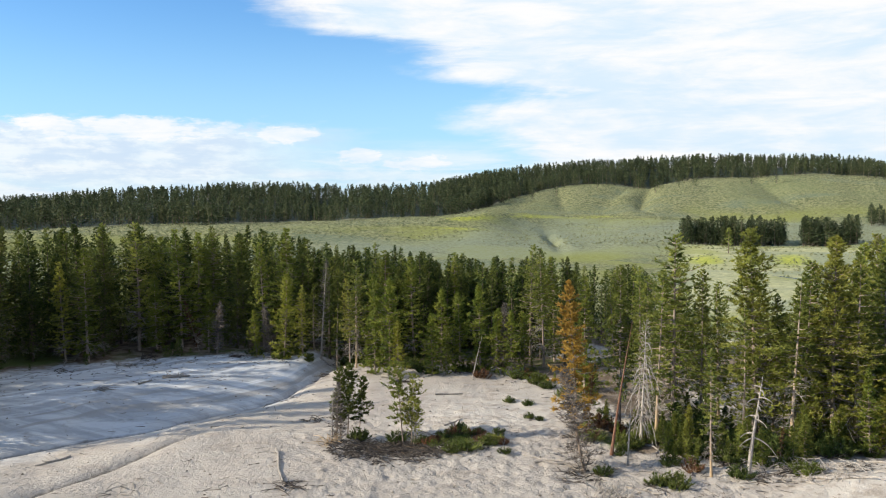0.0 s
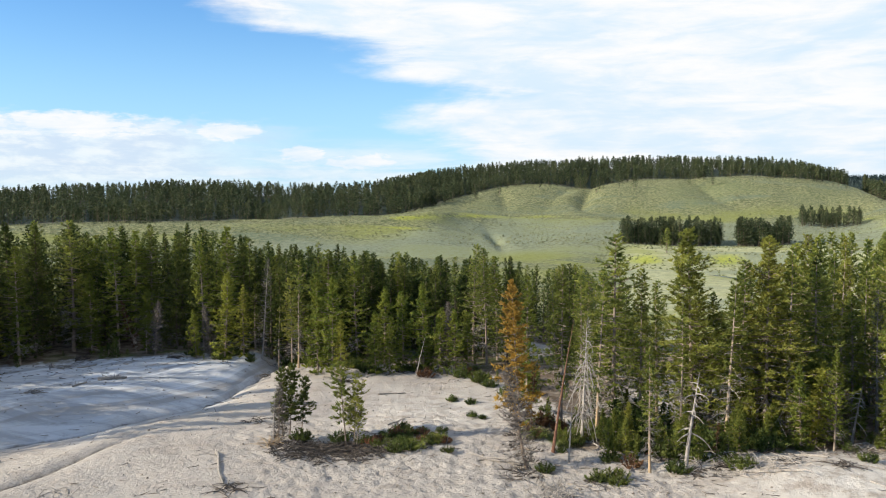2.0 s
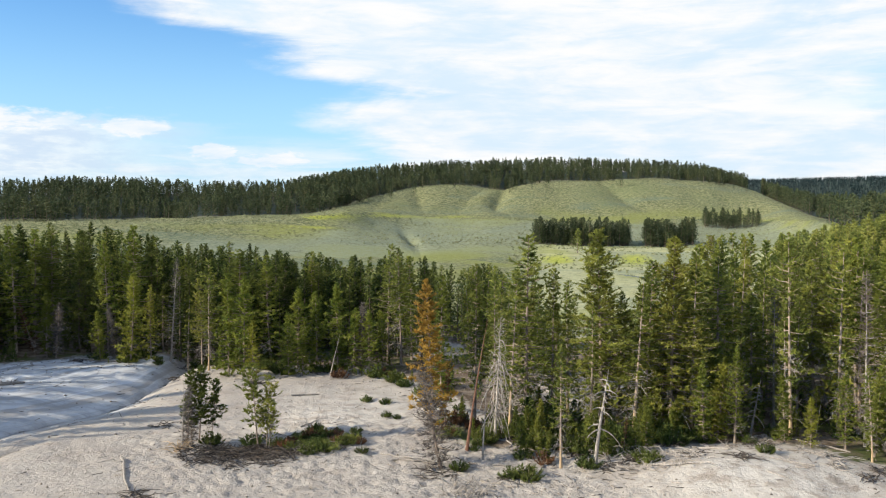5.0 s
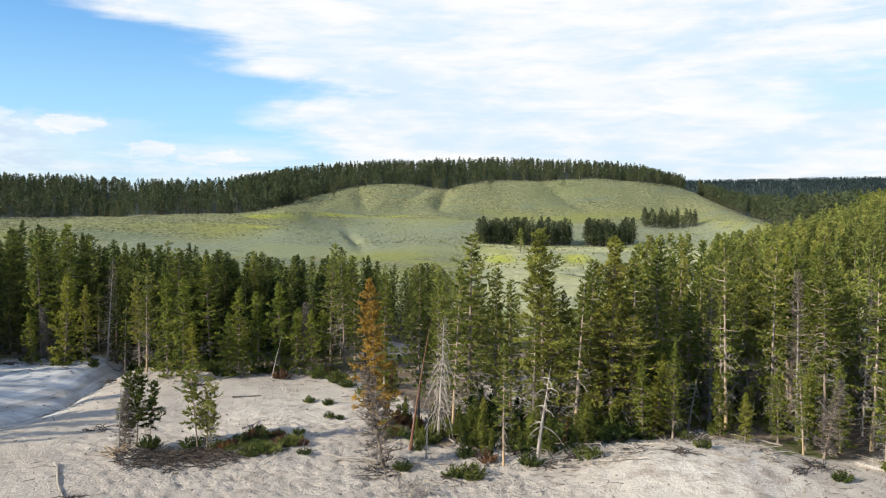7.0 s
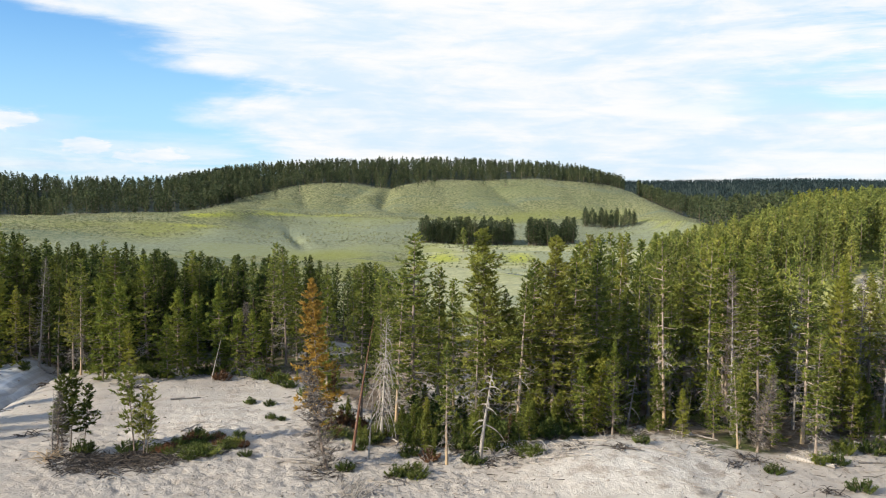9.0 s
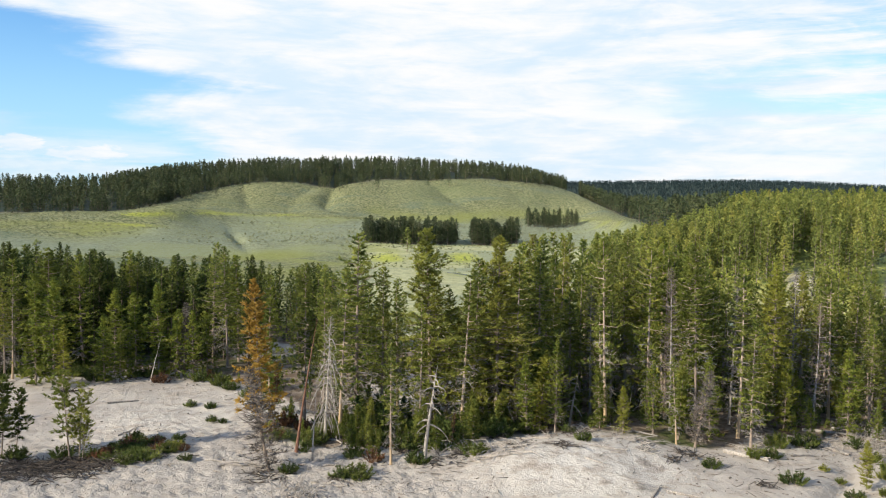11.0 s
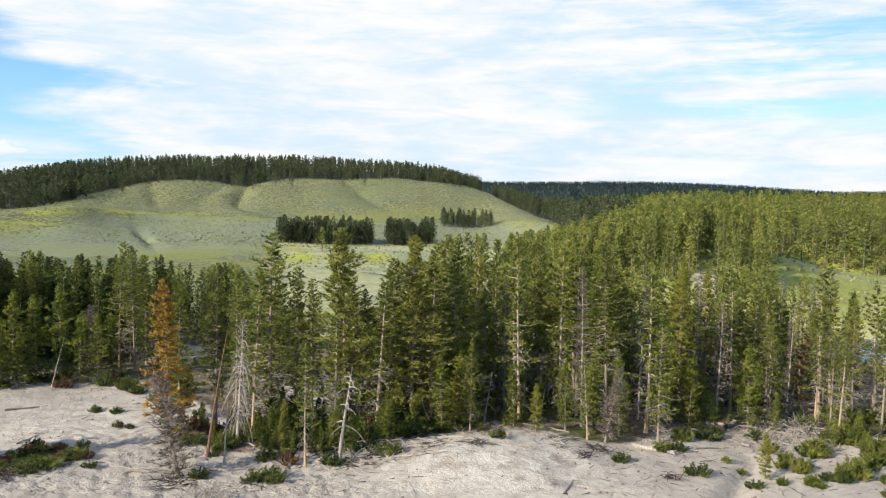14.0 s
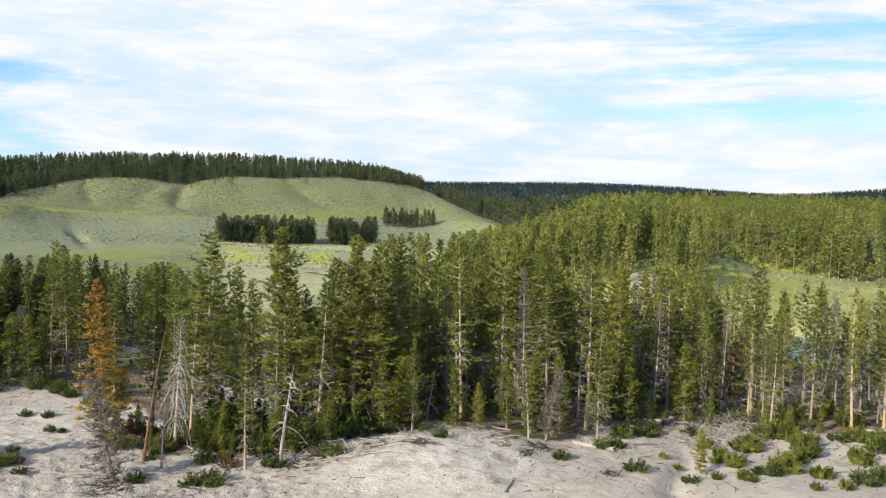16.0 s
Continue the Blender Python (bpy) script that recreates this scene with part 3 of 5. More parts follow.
def grow(seed, h, radius, base, limbs, tufts, blades=13, length=0.28, width=0.078, lean=0.0, profile=0.75, dead=14, droop=0.0, trunk_r=0.0,
         spread=1.0, sides=8, limb_sides=3, arch=0.0, twig_spikes=5, gap=0.0, limb_r=1.0, rings=10):
    """The shapes of one conifer: trunk, crown (limbs and tufts of needles) and bare twigs, each as vertices and faces."""
    rnd = random.Random(seed)
    pts = trunk_points(rnd, h, lean, 0.012 * h)
    r0 = trunk_r or 0.0105 * h
    trunk, leaf, limb, twig = ([], []), ([], []), ([], []), ([], [])
    keep = [round(10 * i / rings) for i in range(rings + 1)]
    radii = [r0 * (1.3 if i == 0 else 1) * (1 - 0.93 * (i / 10)) for i in keep]
    pts[0] = pts[0] - Vector((0, 0, 0.4))
    tube(*trunk, [pts[i] for i in keep], radii, sides)
    pts[0] = pts[0] + Vector((0, 0, 0.4))
    lump = [rnd.uniform(0.55, 1.3) for _ in range(14)]
    flank = [rnd.uniform(0.7, 1.25) for _ in range(7)]
    for i in range(limbs):
        u = base + (1 - base) * ((i + rnd.random()) / limbs) ** 0.82
        q = (1 - u) / (1 - base)
        if rnd.random() < gap:
            continue
        reach = radius * (min(1.0, 0.06 + q ** profile) * (0.55 + 0.45 * min(1, (1 - q) * 5))) * rnd.uniform(0.5, 1.2) * lump[int(u * 13.99)]
        a = i * 2.39996 + rnd.uniform(-0.5, 0.5)
        reach *= flank[int(((a / 6.2832 + 0.3 * u) % 1) * 6.99)]
        out = Vector((math.cos(a), math.sin(a), 0))
        start = along(pts, u)
        tip = start + out * reach + Vector((0, 0, (0.55 - 0.75 * q - droop) * reach))
        mid = start.lerp(tip, 0.55) + Vector((0, 0, (arch - 0.10) * reach))
        if reach > 0.5 and limb_sides:
            if limb_sides > 3:
                curl = [start * (1 - w) ** 2 + (mid * 2 - (start + tip) * 0.5) * 2 * w * (1 - w) + tip * w * w for w in (0, 0.2, 0.4, 0.6, 0.8, 1)]
                tube(*limb, curl, [(0.03 + 0.010 * reach - 0.026 * w) * limb_r for w in (0, 0.2, 0.4, 0.6, 0.8, 1)], limb_sides)
            else:
                tube(*limb, [start, mid, tip], [(0.026 + 0.010 * reach) * limb_r, 0.02 * limb_r, 0.008 * limb_r], limb_sides)
        k = max(2, int(tufts * (0.35 + 0.65 * reach / radius))) if tufts else 0
        for j in range(k):
            s = 0.25 + 0.75 * (j + rnd.random()) / k
            p = (start.lerp(mid, s / 0.55) if s < 0.55 else mid.lerp(tip, (s - 0.55) / 0.45))
            side = Vector((-out.y, out.x, 0)) * rnd.uniform(-1, 1) * 0.38 * reach * min(s, 1.15 - s) * 1.6 * spread
            p = p + side + Vector((0, 0, rnd.uniform(-0.05, 0.16) * reach * 0.5))
            spikes(rnd, *leaf, p, (out + side * 0.7 + Vector((0, 0, 0.25))).normalized(), blades, length * (0.55 + 0.45 * min(1.0, q * 5)), width)
    for i in range(dead):
        u = rnd.uniform(0.10, max(0.2, base + 0.15))
        a = rnd.uniform(0, 6.28)
        p = along(pts, u)
        L = rnd.uniform(0.35, 1.0) * radius * 0.8
        o = Vector((math.cos(a), math.sin(a), rnd.uniform(-0.4, 0.15)))
        m, e = p + o * L * 0.6, p + o * L - Vector((0, 0, 0.25 * L))
        tube(*twig, [p, m, e], [0.026, 0.017, 0.006], 3)
        spikes(rnd, *twig, m, o, twig_spikes, 0.5 * L, 0.022)
        spikes(rnd, *twig, p.lerp(m, 0.7), o, twig_spikes // 2, 0.5 * L, 0.022)
    return trunk, leaf, limb, twig


def make_pine(name, label, seed, h, radius, base, limbs, tufts, needle=None, bark=None, wood=None, group="pines of the forest", **shape):
    """A conifer as a thing: trunk, crown and bare twigs."""
    trunk, leaf, limb, twig = grow(seed, h, radius, base, limbs, tufts, **shape)
    needle, bark, wood = needle or M_NEEDLE, bark or M_BARK, wood or M_DEAD
    root = new(name)
    root.empty_display_size = 0.3
    part("trunk", mesh_of("trunk", *trunk, [bark]), root)
    cv, cf = list(leaf[0]), list(leaf[1])
    b = len(cv)
    cf += [tuple(i + b for i in f) for f in limb[1]]
    cv += limb[0]
    if cf:
        me = mesh_of("crown", cv, cf, [needle, bark if leaf[1] else wood])
        me.polygons.foreach_set("material_index", [0] * len(leaf[1]) + [1] * len(limb[1]))
        tagged(part("crown" if leaf[1] else "branchwork", me, root), kind="stuff")
    if twig[1]:
        tagged(part("deadwood", mesh_of("deadwood", *twig, [wood]), root, "bare grey dead twigs"), kind="stuff")
    root["tall"] = h
    return tagged(root, label, "tree", group)


def make_shrub(name, label, seed, h, radius, stems, needle, blades=7, length=0.24, width=0.075):
    """A low bush of upright shoots, each set with tufts."""
    rnd = random.Random(seed)
    leaf, wood = ([], []), ([], [])
    for i in range(stems):
        a, q = rnd.uniform(0, 6.28), math.sqrt(rnd.random())
        foot = Vector((math.cos(a), math.sin(a), 0)) * q * radius * 0.55 - Vector((0, 0, 0.1))
        top = Vector((math.cos(a), math.sin(a), 0)) * q * radius + Vector((0, 0, h * rnd.uniform(0.35, 1.0) * (1.05 - 0.55 * q)))
        tube(*wood, [foot, foot.lerp(top, 0.5) + Vector((0, 0, 0.05)), top], [0.02, 0.014, 0.006], 3)
        for j in range(4):
            p = foot.lerp(top, 0.35 + 0.65 * j / 3)
            spikes(rnd, *leaf, p, Vector((math.cos(a) * 0.4, math.sin(a) * 0.4, 0.9)), blades, length, width)
    root = new(name)
    root.empty_display_size = 0.2
    tagged(part("foliage", mesh_of("foliage", *leaf, [needle]), root), kind="stuff")
    tagged(part("woody_base", mesh_of("woody_base", *wood, [M_BARK]), root), kind="stuff")
    root["tall"] = h
    return tagged(root, label, "shrub", "shrubs at the forest edge")


KINDS = {}
for i in range(4):
    KINDS["tall%d" % i] = make_pine("pine_tree", "tall green lodgepole pine with bare lower trunk", 10 + i, 15.0, 2.5, 0.16 + 0.07 * i, 112, 9, dead=44, profile=0.62, spread=1.1, length=0.32, width=0.10, blades=12, gap=0.08)
for i in range(3):
    KINDS["full%d" % i] = make_pine("pine_tree", "dense bright green pine branched nearly to the ground", 30 + i, 12.0, 2.3, 0.07, 104, 9, dead=14, spread=1.1, blades=11,
                                    needle=M_NEEDLE_LIGHT, profile=0.7, length=0.32, width=0.1)
for i in range(3):
    KINDS["thin%d" % i] = make_pine("pine_tree", "thin sparse pine with pale orange bare trunk", 50 + i, 14.0, 1.75, 0.30, 60, 6, dead=44, bark=M_ORANGE_BARK, gap=0.12, length=0.36, width=0.10)
for i in range(3):
    KINDS["young%d" % i] = make_pine("young_pine", "young bright green pine at the forest edge", 70 + i, 5.0, 1.15, 0.06, 60, 6, dead=0,
                                     needle=M_NEEDLE, length=0.32, width=0.09, group="young pines at the edge")
for i in range(2):
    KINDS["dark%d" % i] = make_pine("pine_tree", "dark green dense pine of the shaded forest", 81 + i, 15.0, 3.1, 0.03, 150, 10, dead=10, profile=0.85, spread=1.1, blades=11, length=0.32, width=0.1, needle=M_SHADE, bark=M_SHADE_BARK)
KINDS["big"] = make_pine("pine_tree", "broad dark green conical pine rising above its neighbours", 90, 15.5, 3.7, 0.08, 190, 14, dead=16, profile=0.8, spread=1.1, blades=11, length=0.32, width=0.1)
for i in range(2):
    KINDS["bushy%d" % i] = make_pine("young_pine", "bushy bright green half-grown pine", 86 + i, 7.0, 1.75, 0.04, 90, 8, dead=0, needle=M_NEEDLE_LIGHT, profile=0.9,
                                     group="young pines at the edge")
KINDS["spindly"] = make_pine("small_pine", "small open pine with bare curved stem on the flats", 93, 6.0, 1.35, 0.28, 56, 6, dead=8, gap=0.2, profile=0.5, trunk_r=0.06,
                             length=0.36, width=0.10, blades=9, group="small pines on the flats")
KINDS["spindly_dark"] = make_pine("small_pine", "small dark green pine in a clump on the flats", 94, 5.4, 1.15, 0.22, 62, 6, dead=12, trunk_r=0.055, needle=M_SHADE, gap=0.15, profile=0.5,
                                  length=0.34, width=0.10, blades=9, group="small pines on the flats")
KINDS["rust"] = make_pine("dead_pine", "dead pine with rust-orange needles still on it", 95, 11.6, 2.1, 0.08, 120, 10, length=0.36, width=0.1, needle=M_RUST, dead=26, gap=0.15, profile=0.7)
KINDS["rust_small"] = make_pine("dead_pine", "fallen-in young pine with red-brown dead needles", 96, 6.0, 0.9, 0.1, 40, 4, needle=M_REDBROWN, dead=14, gap=0.2)
KINDS["grey"] = make_pine("dead_pine", "grey dead pine with a haze of fine bare twigs", 97, 7.0, 1.35, 0.06, 100, 5, trunk_r=0.12, needle=M_DRY, bark=M_BARK, dead=10,
                          blades=8, length=0.55, width=0.042, droop=0.15)
KINDS["grey_tall"] = make_pine("dead_pine", "tall grey dead pine with fine bare twigs", 98, 12.0, 1.2, 0.12, 90, 4, needle=M_DRY, bark=M_DEAD, dead=20,
                               blades=6, length=0.55, width=0.034, droop=0.1)
KINDS["droop"] = make_pine("snag", "bleached white snag with long drooping bare branches", 99, 9.2, 1.25, 0.10, 100, 3, needle=M_DEAD, bark=M_DEAD, dead=6,
                           blades=2, length=0.5, width=0.03, droop=1.7, arch=0.62, limb_sides=4, limb_r=1.25, profile=0.6, trunk_r=0.13, group="snags")
KINDS["hook"] = make_pine("snag", "bare bleached snag with a few curved branches", 100, 6.8, 1.25, 0.30, 24, 0, bark=M_DEAD, dead=5, droop=0.55, arch=0.24, limb_r=1.5, profile=0.3,
                          limb_sides=4, trunk_r=0.16, group="snags")
KINDS["pole"] = make_pine("snag", "bare reddish leaning dead pole", 101, 9.6, 0.5, 0.5, 8, 0, bark=M_RED_BARK, dead=10, trunk_r=0.12, group="snags")
KINDS["stick"] = make_pine("snag", "thin grey bare dead stem", 102, 5.3, 0.5, 0.3, 9, 0, bark=M_DEAD, dead=3, trunk_r=0.075, group="snags")
for i in range(3):
    KINDS["shrub%d" % i] = make_shrub("shrub", "low dark green evergreen shrub on pale ground", 110 + i, 0.9, 1.0, 46, M_SHRUB)
for i in range(3):
    KINDS["seedling%d" % i] = make_shrub("pine_seedlings", "clump of bright green pine seedlings on pale ground", 120 + i, 1.2, 0.95, 40, M_NEEDLE, 9, 0.30, 0.075)
KINDS["shrub_gold"] = make_shrub("shrub", "low yellow-brown grassy shrub", 114, 0.6, 0.9, 40, M_SUNNY, 8, 0.35, 0.03)
KINDS["shrub_rust"] = make_shrub("shrub", "low shrub with red-brown dead needles", 115, 0.9, 0.8, 30, M_REDBROWN)


def level(x, y):
    return float(height(np.array(x), np.array(y)))


TAKEN = []
random.seed(4)


def place(kind, x, y, scale=1.0, turn=0.0, lean=0.0, wide=1.0):
    """A copy of a kind at a spot; lean: degrees from upright, towards the way that is right of someone looking out from the overlook."""
    TAKEN.append((x, y))
    a = math.atan2(x, y)
    axis = Vector((math.sin(a), math.cos(a), 0))
    m = Matrix.Translation((x, y, level(x, y))) @ Matrix.Rotation(radians(lean), 4, axis) @ pose(0, 0, 0, 0, 0, turn) @ Matrix.Diagonal((scale * wide, scale * wide, scale, 1))
    return copy_thing(KINDS[kind], m)


def stand(rows):
    """Rows of kind, x, y, height and lean, and how broad it has grown."""
    for kind, x, y, h, lean, *wide in rows:
        place(kind, x, y, h / KINDS[kind]["tall"], random.uniform(0, 360), lean, *wide)


# the island of small trees on the flats
stand([("stick", -8.5, 62.6, 5.1, 1), ("grey", -8.2, 62.9, 4.6, 2), ("spindly_dark", -8.0, 63.8, 5.4, 1), ("spindly_dark", -7.5, 64.1, 5.7, 3),
       ("spindly_dark", -6.7, 64.9, 4.6, 5), ("spindly", -3.1, 62.5, 6.3, -4), ("spindly", -2.5, 62.6, 5.3, 2), ("spindly", -2.3, 62.2, 3.4, 6)])
# the dead and living trees at the forest's front
stand([("rust", 10.4, 64.5, 12.0, -2, 0.95), ("grey", 9.5, 55.8, 7.1, -12, 1.2), ("pole", 12.0, 59.2, 9.7, 8), ("droop", 14.6, 61.4, 9.4, 2),
       ("stick", 12.6, 56.6, 5.3, 2), ("thin1", 17.4, 53.7, 8.6, -2), ("hook", 19.8, 53.7, 6.8, 6), ("rust_small", 11.4, 65.5, 5.0, 3)])
# the edge beyond the basin
stand([("tall1", -42.1, 102.5, 15, 1), ("bushy0", -33.4, 96.6, 9.2, 1), ("rust_small", -28.8, 97.9, 6.2, -14), ("bushy1", -27.5, 97.2, 7.4, 1),
       ("grey", -26.3, 96.4, 6.0, 3), ("bushy0", -21.3, 94.5, 5.4, -2), ("grey", -19.9, 95.5, 5.6, -6), ("bushy1", -18.0, 93.4, 9.6, 4),
       ("grey_tall", -14.2, 96.1, 11.2, 4), ("tall2", -10.4, 91.9, 9.8, -2), ("thin1", -9.6, 91.0, 10.0, 1), ("bushy1", -7.3, 87.9, 10.5, 0),
       ("bushy0", -5.7, 86.9, 10.2, 1), ("bushy1", -4.7, 85.8, 6.0, -1)])
stand([("bushy0", -1.2, 86.8, 6.5, -1), ("bushy1", 0.2, 86.8, 5.2, 1), ("bushy0", -0.3, 91.5, 9.0, 1), ("bushy1", 1.7, 89.1, 8.6, 0), ("bushy0", 3.9, 88.5, 9.4, 0),
       ("bushy1", 5.5, 87.5, 7.0, 1), ("bushy0", 7.1, 87.2, 6.9, 0), ("grey", 6.3, 88.2, 7.4, 2), ("bushy1", 8.8, 90.5, 6.2, 0), ("tall3", 11.1, 92.0, 13.0, -1),
       ("tall0", 10.0, 96.0, 13.5, 1), ("thin2", -12.2, 94.5, 9.0, 2), ("full1", -16.2, 95.5, 8.0, 0), ("stick", 3.0, 86.0, 4.6, 12)])
# the bright forest wall behind the pale mound
stand([("thin1", 30.2, 60.6, 14.7, -1), ("tall2", 33.4, 62.2, 15.5, -1), ("grey", 33.2, 59.1, 5.7, -6), ("hook", 34.3, 59.0, 4.7, 8), ("stick", 40.0, 59.1, 3.2, 6),
       ("thin0", 41.4, 58.4, 15.2, 0), ("thin2", 43.8, 59.2, 14.7, 0), ("thin1", 39.0, 51.2, 6.7, -3), ("tall3", 43.4, 54.6, 15.0, -1), ("grey", 40.0, 50.3, 5.8, 9),
       ("thin0", 45.5, 52.1, 13.8, 0), ("tall0", 43.9, 48.8, 10.5, 0), ("grey_tall", 38.4, 62.5, 11.5, 0), ("grey_tall", 47.5, 55.5, 12.5, 1)])
stand([("thin0", 57.1, 54.3, 12.8, -1), ("thin1", 61.2, 55.6, 11.8, 0), ("rust_small", 61.3, 51.5, 7.4, 11, 1.5), ("thin2", 63.7, 50.4, 13.8, -1), ("thin1", 64.7, 49.9, 13.5, -3),
       ("thin0", 70.6, 49.9, 12.0, -1), ("stick", 70.6, 48.2, 6.6, 9), ("tall3", 72.9, 46.2, 10.6, 0), ("thin2", 76.2, 45.7, 12.2, -2), ("rust_small", 66.6, 53.0, 5.0, 2)])
# the tall ones that stand out against the meadow
stand([("big", 23.5, 62.7, 15.8, 0, 1.2), ("tall0", 17.9, 64.5, 15.4, 0, 1.35), ("tall1", 14.0, 66.0, 13.0, 0), ("thin1", 16.3, 63.5, 12.4, 1), ("tall1", 20.6, 66.5, 12.8, 0),
       ("big", 28.6, 60.9, 15.4, 0, 1.15), ("tall3", 26.8, 61.8, 13.6, 1), ("full1", 11.8, 69.5, 11.8, 0), ("tall2", 25.2, 63.5, 11.0, 1), ("thin2", 22.0, 61.0, 10.4, 0)])


def scatter_forest():
    """The rest of the belt round the flats, one stem at a time."""
    rnd = random.Random(3)
    made, tries = 0, 0
    while made < 240 and tries < 20000:
        tries += 1
        az = rnd.uniform(-40, 64)
        f = float(front_edge(np.array(az)))
        r = f + (1.5 + 24 * rnd.random() ** 1.4 if az < -3 else 2.5 + 28 * rnd.random())
        if (-3 < az < 13 and r < 93 + rnd.uniform(0, 8)) or clearing(az, r) > 0.35 or (13 < az < 26 and rnd.random() < 0.6):
            continue
        x, y = r * math.sin(radians(az)), r * math.cos(radians(az))
        if any((x - a) ** 2 + (y - b) ** 2 < (5.0 if az < 10 else 3.2) for a, b in TAKEN):
            continue
        made += 1
        h = float(canopy(np.array(az), r)) * (1 - 0.45 * rnd.random() ** 1.6)
        if az < 10:
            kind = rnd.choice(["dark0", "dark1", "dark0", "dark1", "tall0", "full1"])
        elif az < 44:
            kind = rnd.choice(["tall0", "tall1", "tall2", "tall3", "full0", "full1", "tall3", "thin2", "thin0", "thin1", "thin2", "tall1", "grey_tall" if az > 27 else "tall3"])
        else:
            kind = rnd.choice(["tall3", "thin0", "thin1", "thin2", "tall2", "grey_tall"])
        place(kind, x, y, h / KINDS[kind]["tall"], rnd.uniform(0, 360), rnd.gauss(0, 1.5), rnd.uniform(0.9, 1.4) if az < 10 else rnd.uniform(0.85, 1.2))


def thicket():
    """Young pines and bushes crowded at the foot of the forest's front."""
    rnd = random.Random(12)
    for i in range(58):
        x, y = rnd.uniform(15.5, 28.5), rnd.uniform(0, 1)
        y = 54.6 + 0.18 * abs(x - 20) + 7.5 * y ** 1.3 if x < 26 else 57 + 4 * y
        if rnd.random() < 0.62:
            stand([(rnd.choice(["young0", "young1", "young2"]), x, y, rnd.uniform(1.2, 3.4), rnd.gauss(0, 3))])
        else:
            stand([(rnd.choice(["shrub0", "shrub1", "shrub2"]), x, y, rnd.uniform(0.6, 1.4), 0)])
    stand([("rust_small", 22.6, 55.6, 2.6, 4), ("rust_small", 18.2, 56.2, 2.0, -3), ("shrub_rust", 16.6, 55.0, 0.9, 0)])


def lower_storey():
    """Half-grown pines that fill the front of the forest below the tall crowns."""
    rnd = random.Random(44)
    made = 0
    while made < 46:
        az = rnd.uniform(23, 50)
        r = float(front_edge(np.array(az))) + rnd.uniform(0.5, 15)
        x, y = r * math.sin(radians(az)), r * math.cos(radians(az))
        if any((x - a) ** 2 + (y - b) ** 2 < 1.8 for a, b in TAKEN):
            continue
        made += 1
        kind = rnd.choice(["full0", "bushy0", "bushy1", "bushy0", "young1"])
        place(kind, x, y, rnd.uniform(2.8, 7.5) / KINDS[kind]["tall"], rnd.uniform(0, 360), rnd.gauss(0, 2))


def snag_growth():
    """Low green shrubs, yellow grass tufts and dead needles on the shaded ground among the snags."""
    rnd = random.Random(29)
    for i in range(44):
        x, y = rnd.uniform(10.6, 18.2), rnd.uniform(59.0, 67.5)
        if x < 12.5 and y < 62:
            continue
        kind = rnd.choice(["shrub0", "shrub1", "shrub2", "shrub_gold", "shrub_gold", "young1", "shrub_rust"])
        stand([(kind, x, y, rnd.uniform(1.0, 2.2) if kind == "young1" else rnd.uniform(0.35, 0.95), 0)])


def bank_stems():
    """Thin grey and half-bare stems standing close together above the river."""
    rnd = random.Random(52)
    for i in range(26):
        az = rnd.uniform(46.5, 61)
        r = float(front_edge(np.array(az))) + rnd.uniform(1, 26)
        kind = rnd.choice(["grey_tall", "thin0", "pole", "grey_tall", "thin2"])
        place(kind, r * math.sin(radians(az)), r * math.cos(radians(az)), rnd.uniform(7.5, 12.0) / KINDS[kind]["tall"], rnd.uniform(0, 360), rnd.gauss(0, 3))


scatter_forest()
bank_stems()
snag_growth()
thicket()
lower_storey()

# ---------- woods too many to count ----------


def variants(count, seed, **shape):
    """A few conifers as plain arrays, to be joined into one mesh of woods."""
    made = []
    for i in range(count):
        trunk, leaf, limb, twig = grow(seed + i, rings=2, **shape)
        v = np.array([tuple(p) for p in trunk[0] + leaf[0]])
        quads = np.array(trunk[1])
        tris = np.concatenate([quads[:, [0, 1, 2]], quads[:, [0, 2, 3]], np.array(leaf[1]) + len(trunk[0])])
        mat = np.concatenate([np.ones(2 * len(quads), int), np.zeros(len(leaf[1]), int)])
        made.append((v / shape["h"], tris, mat))
    return made


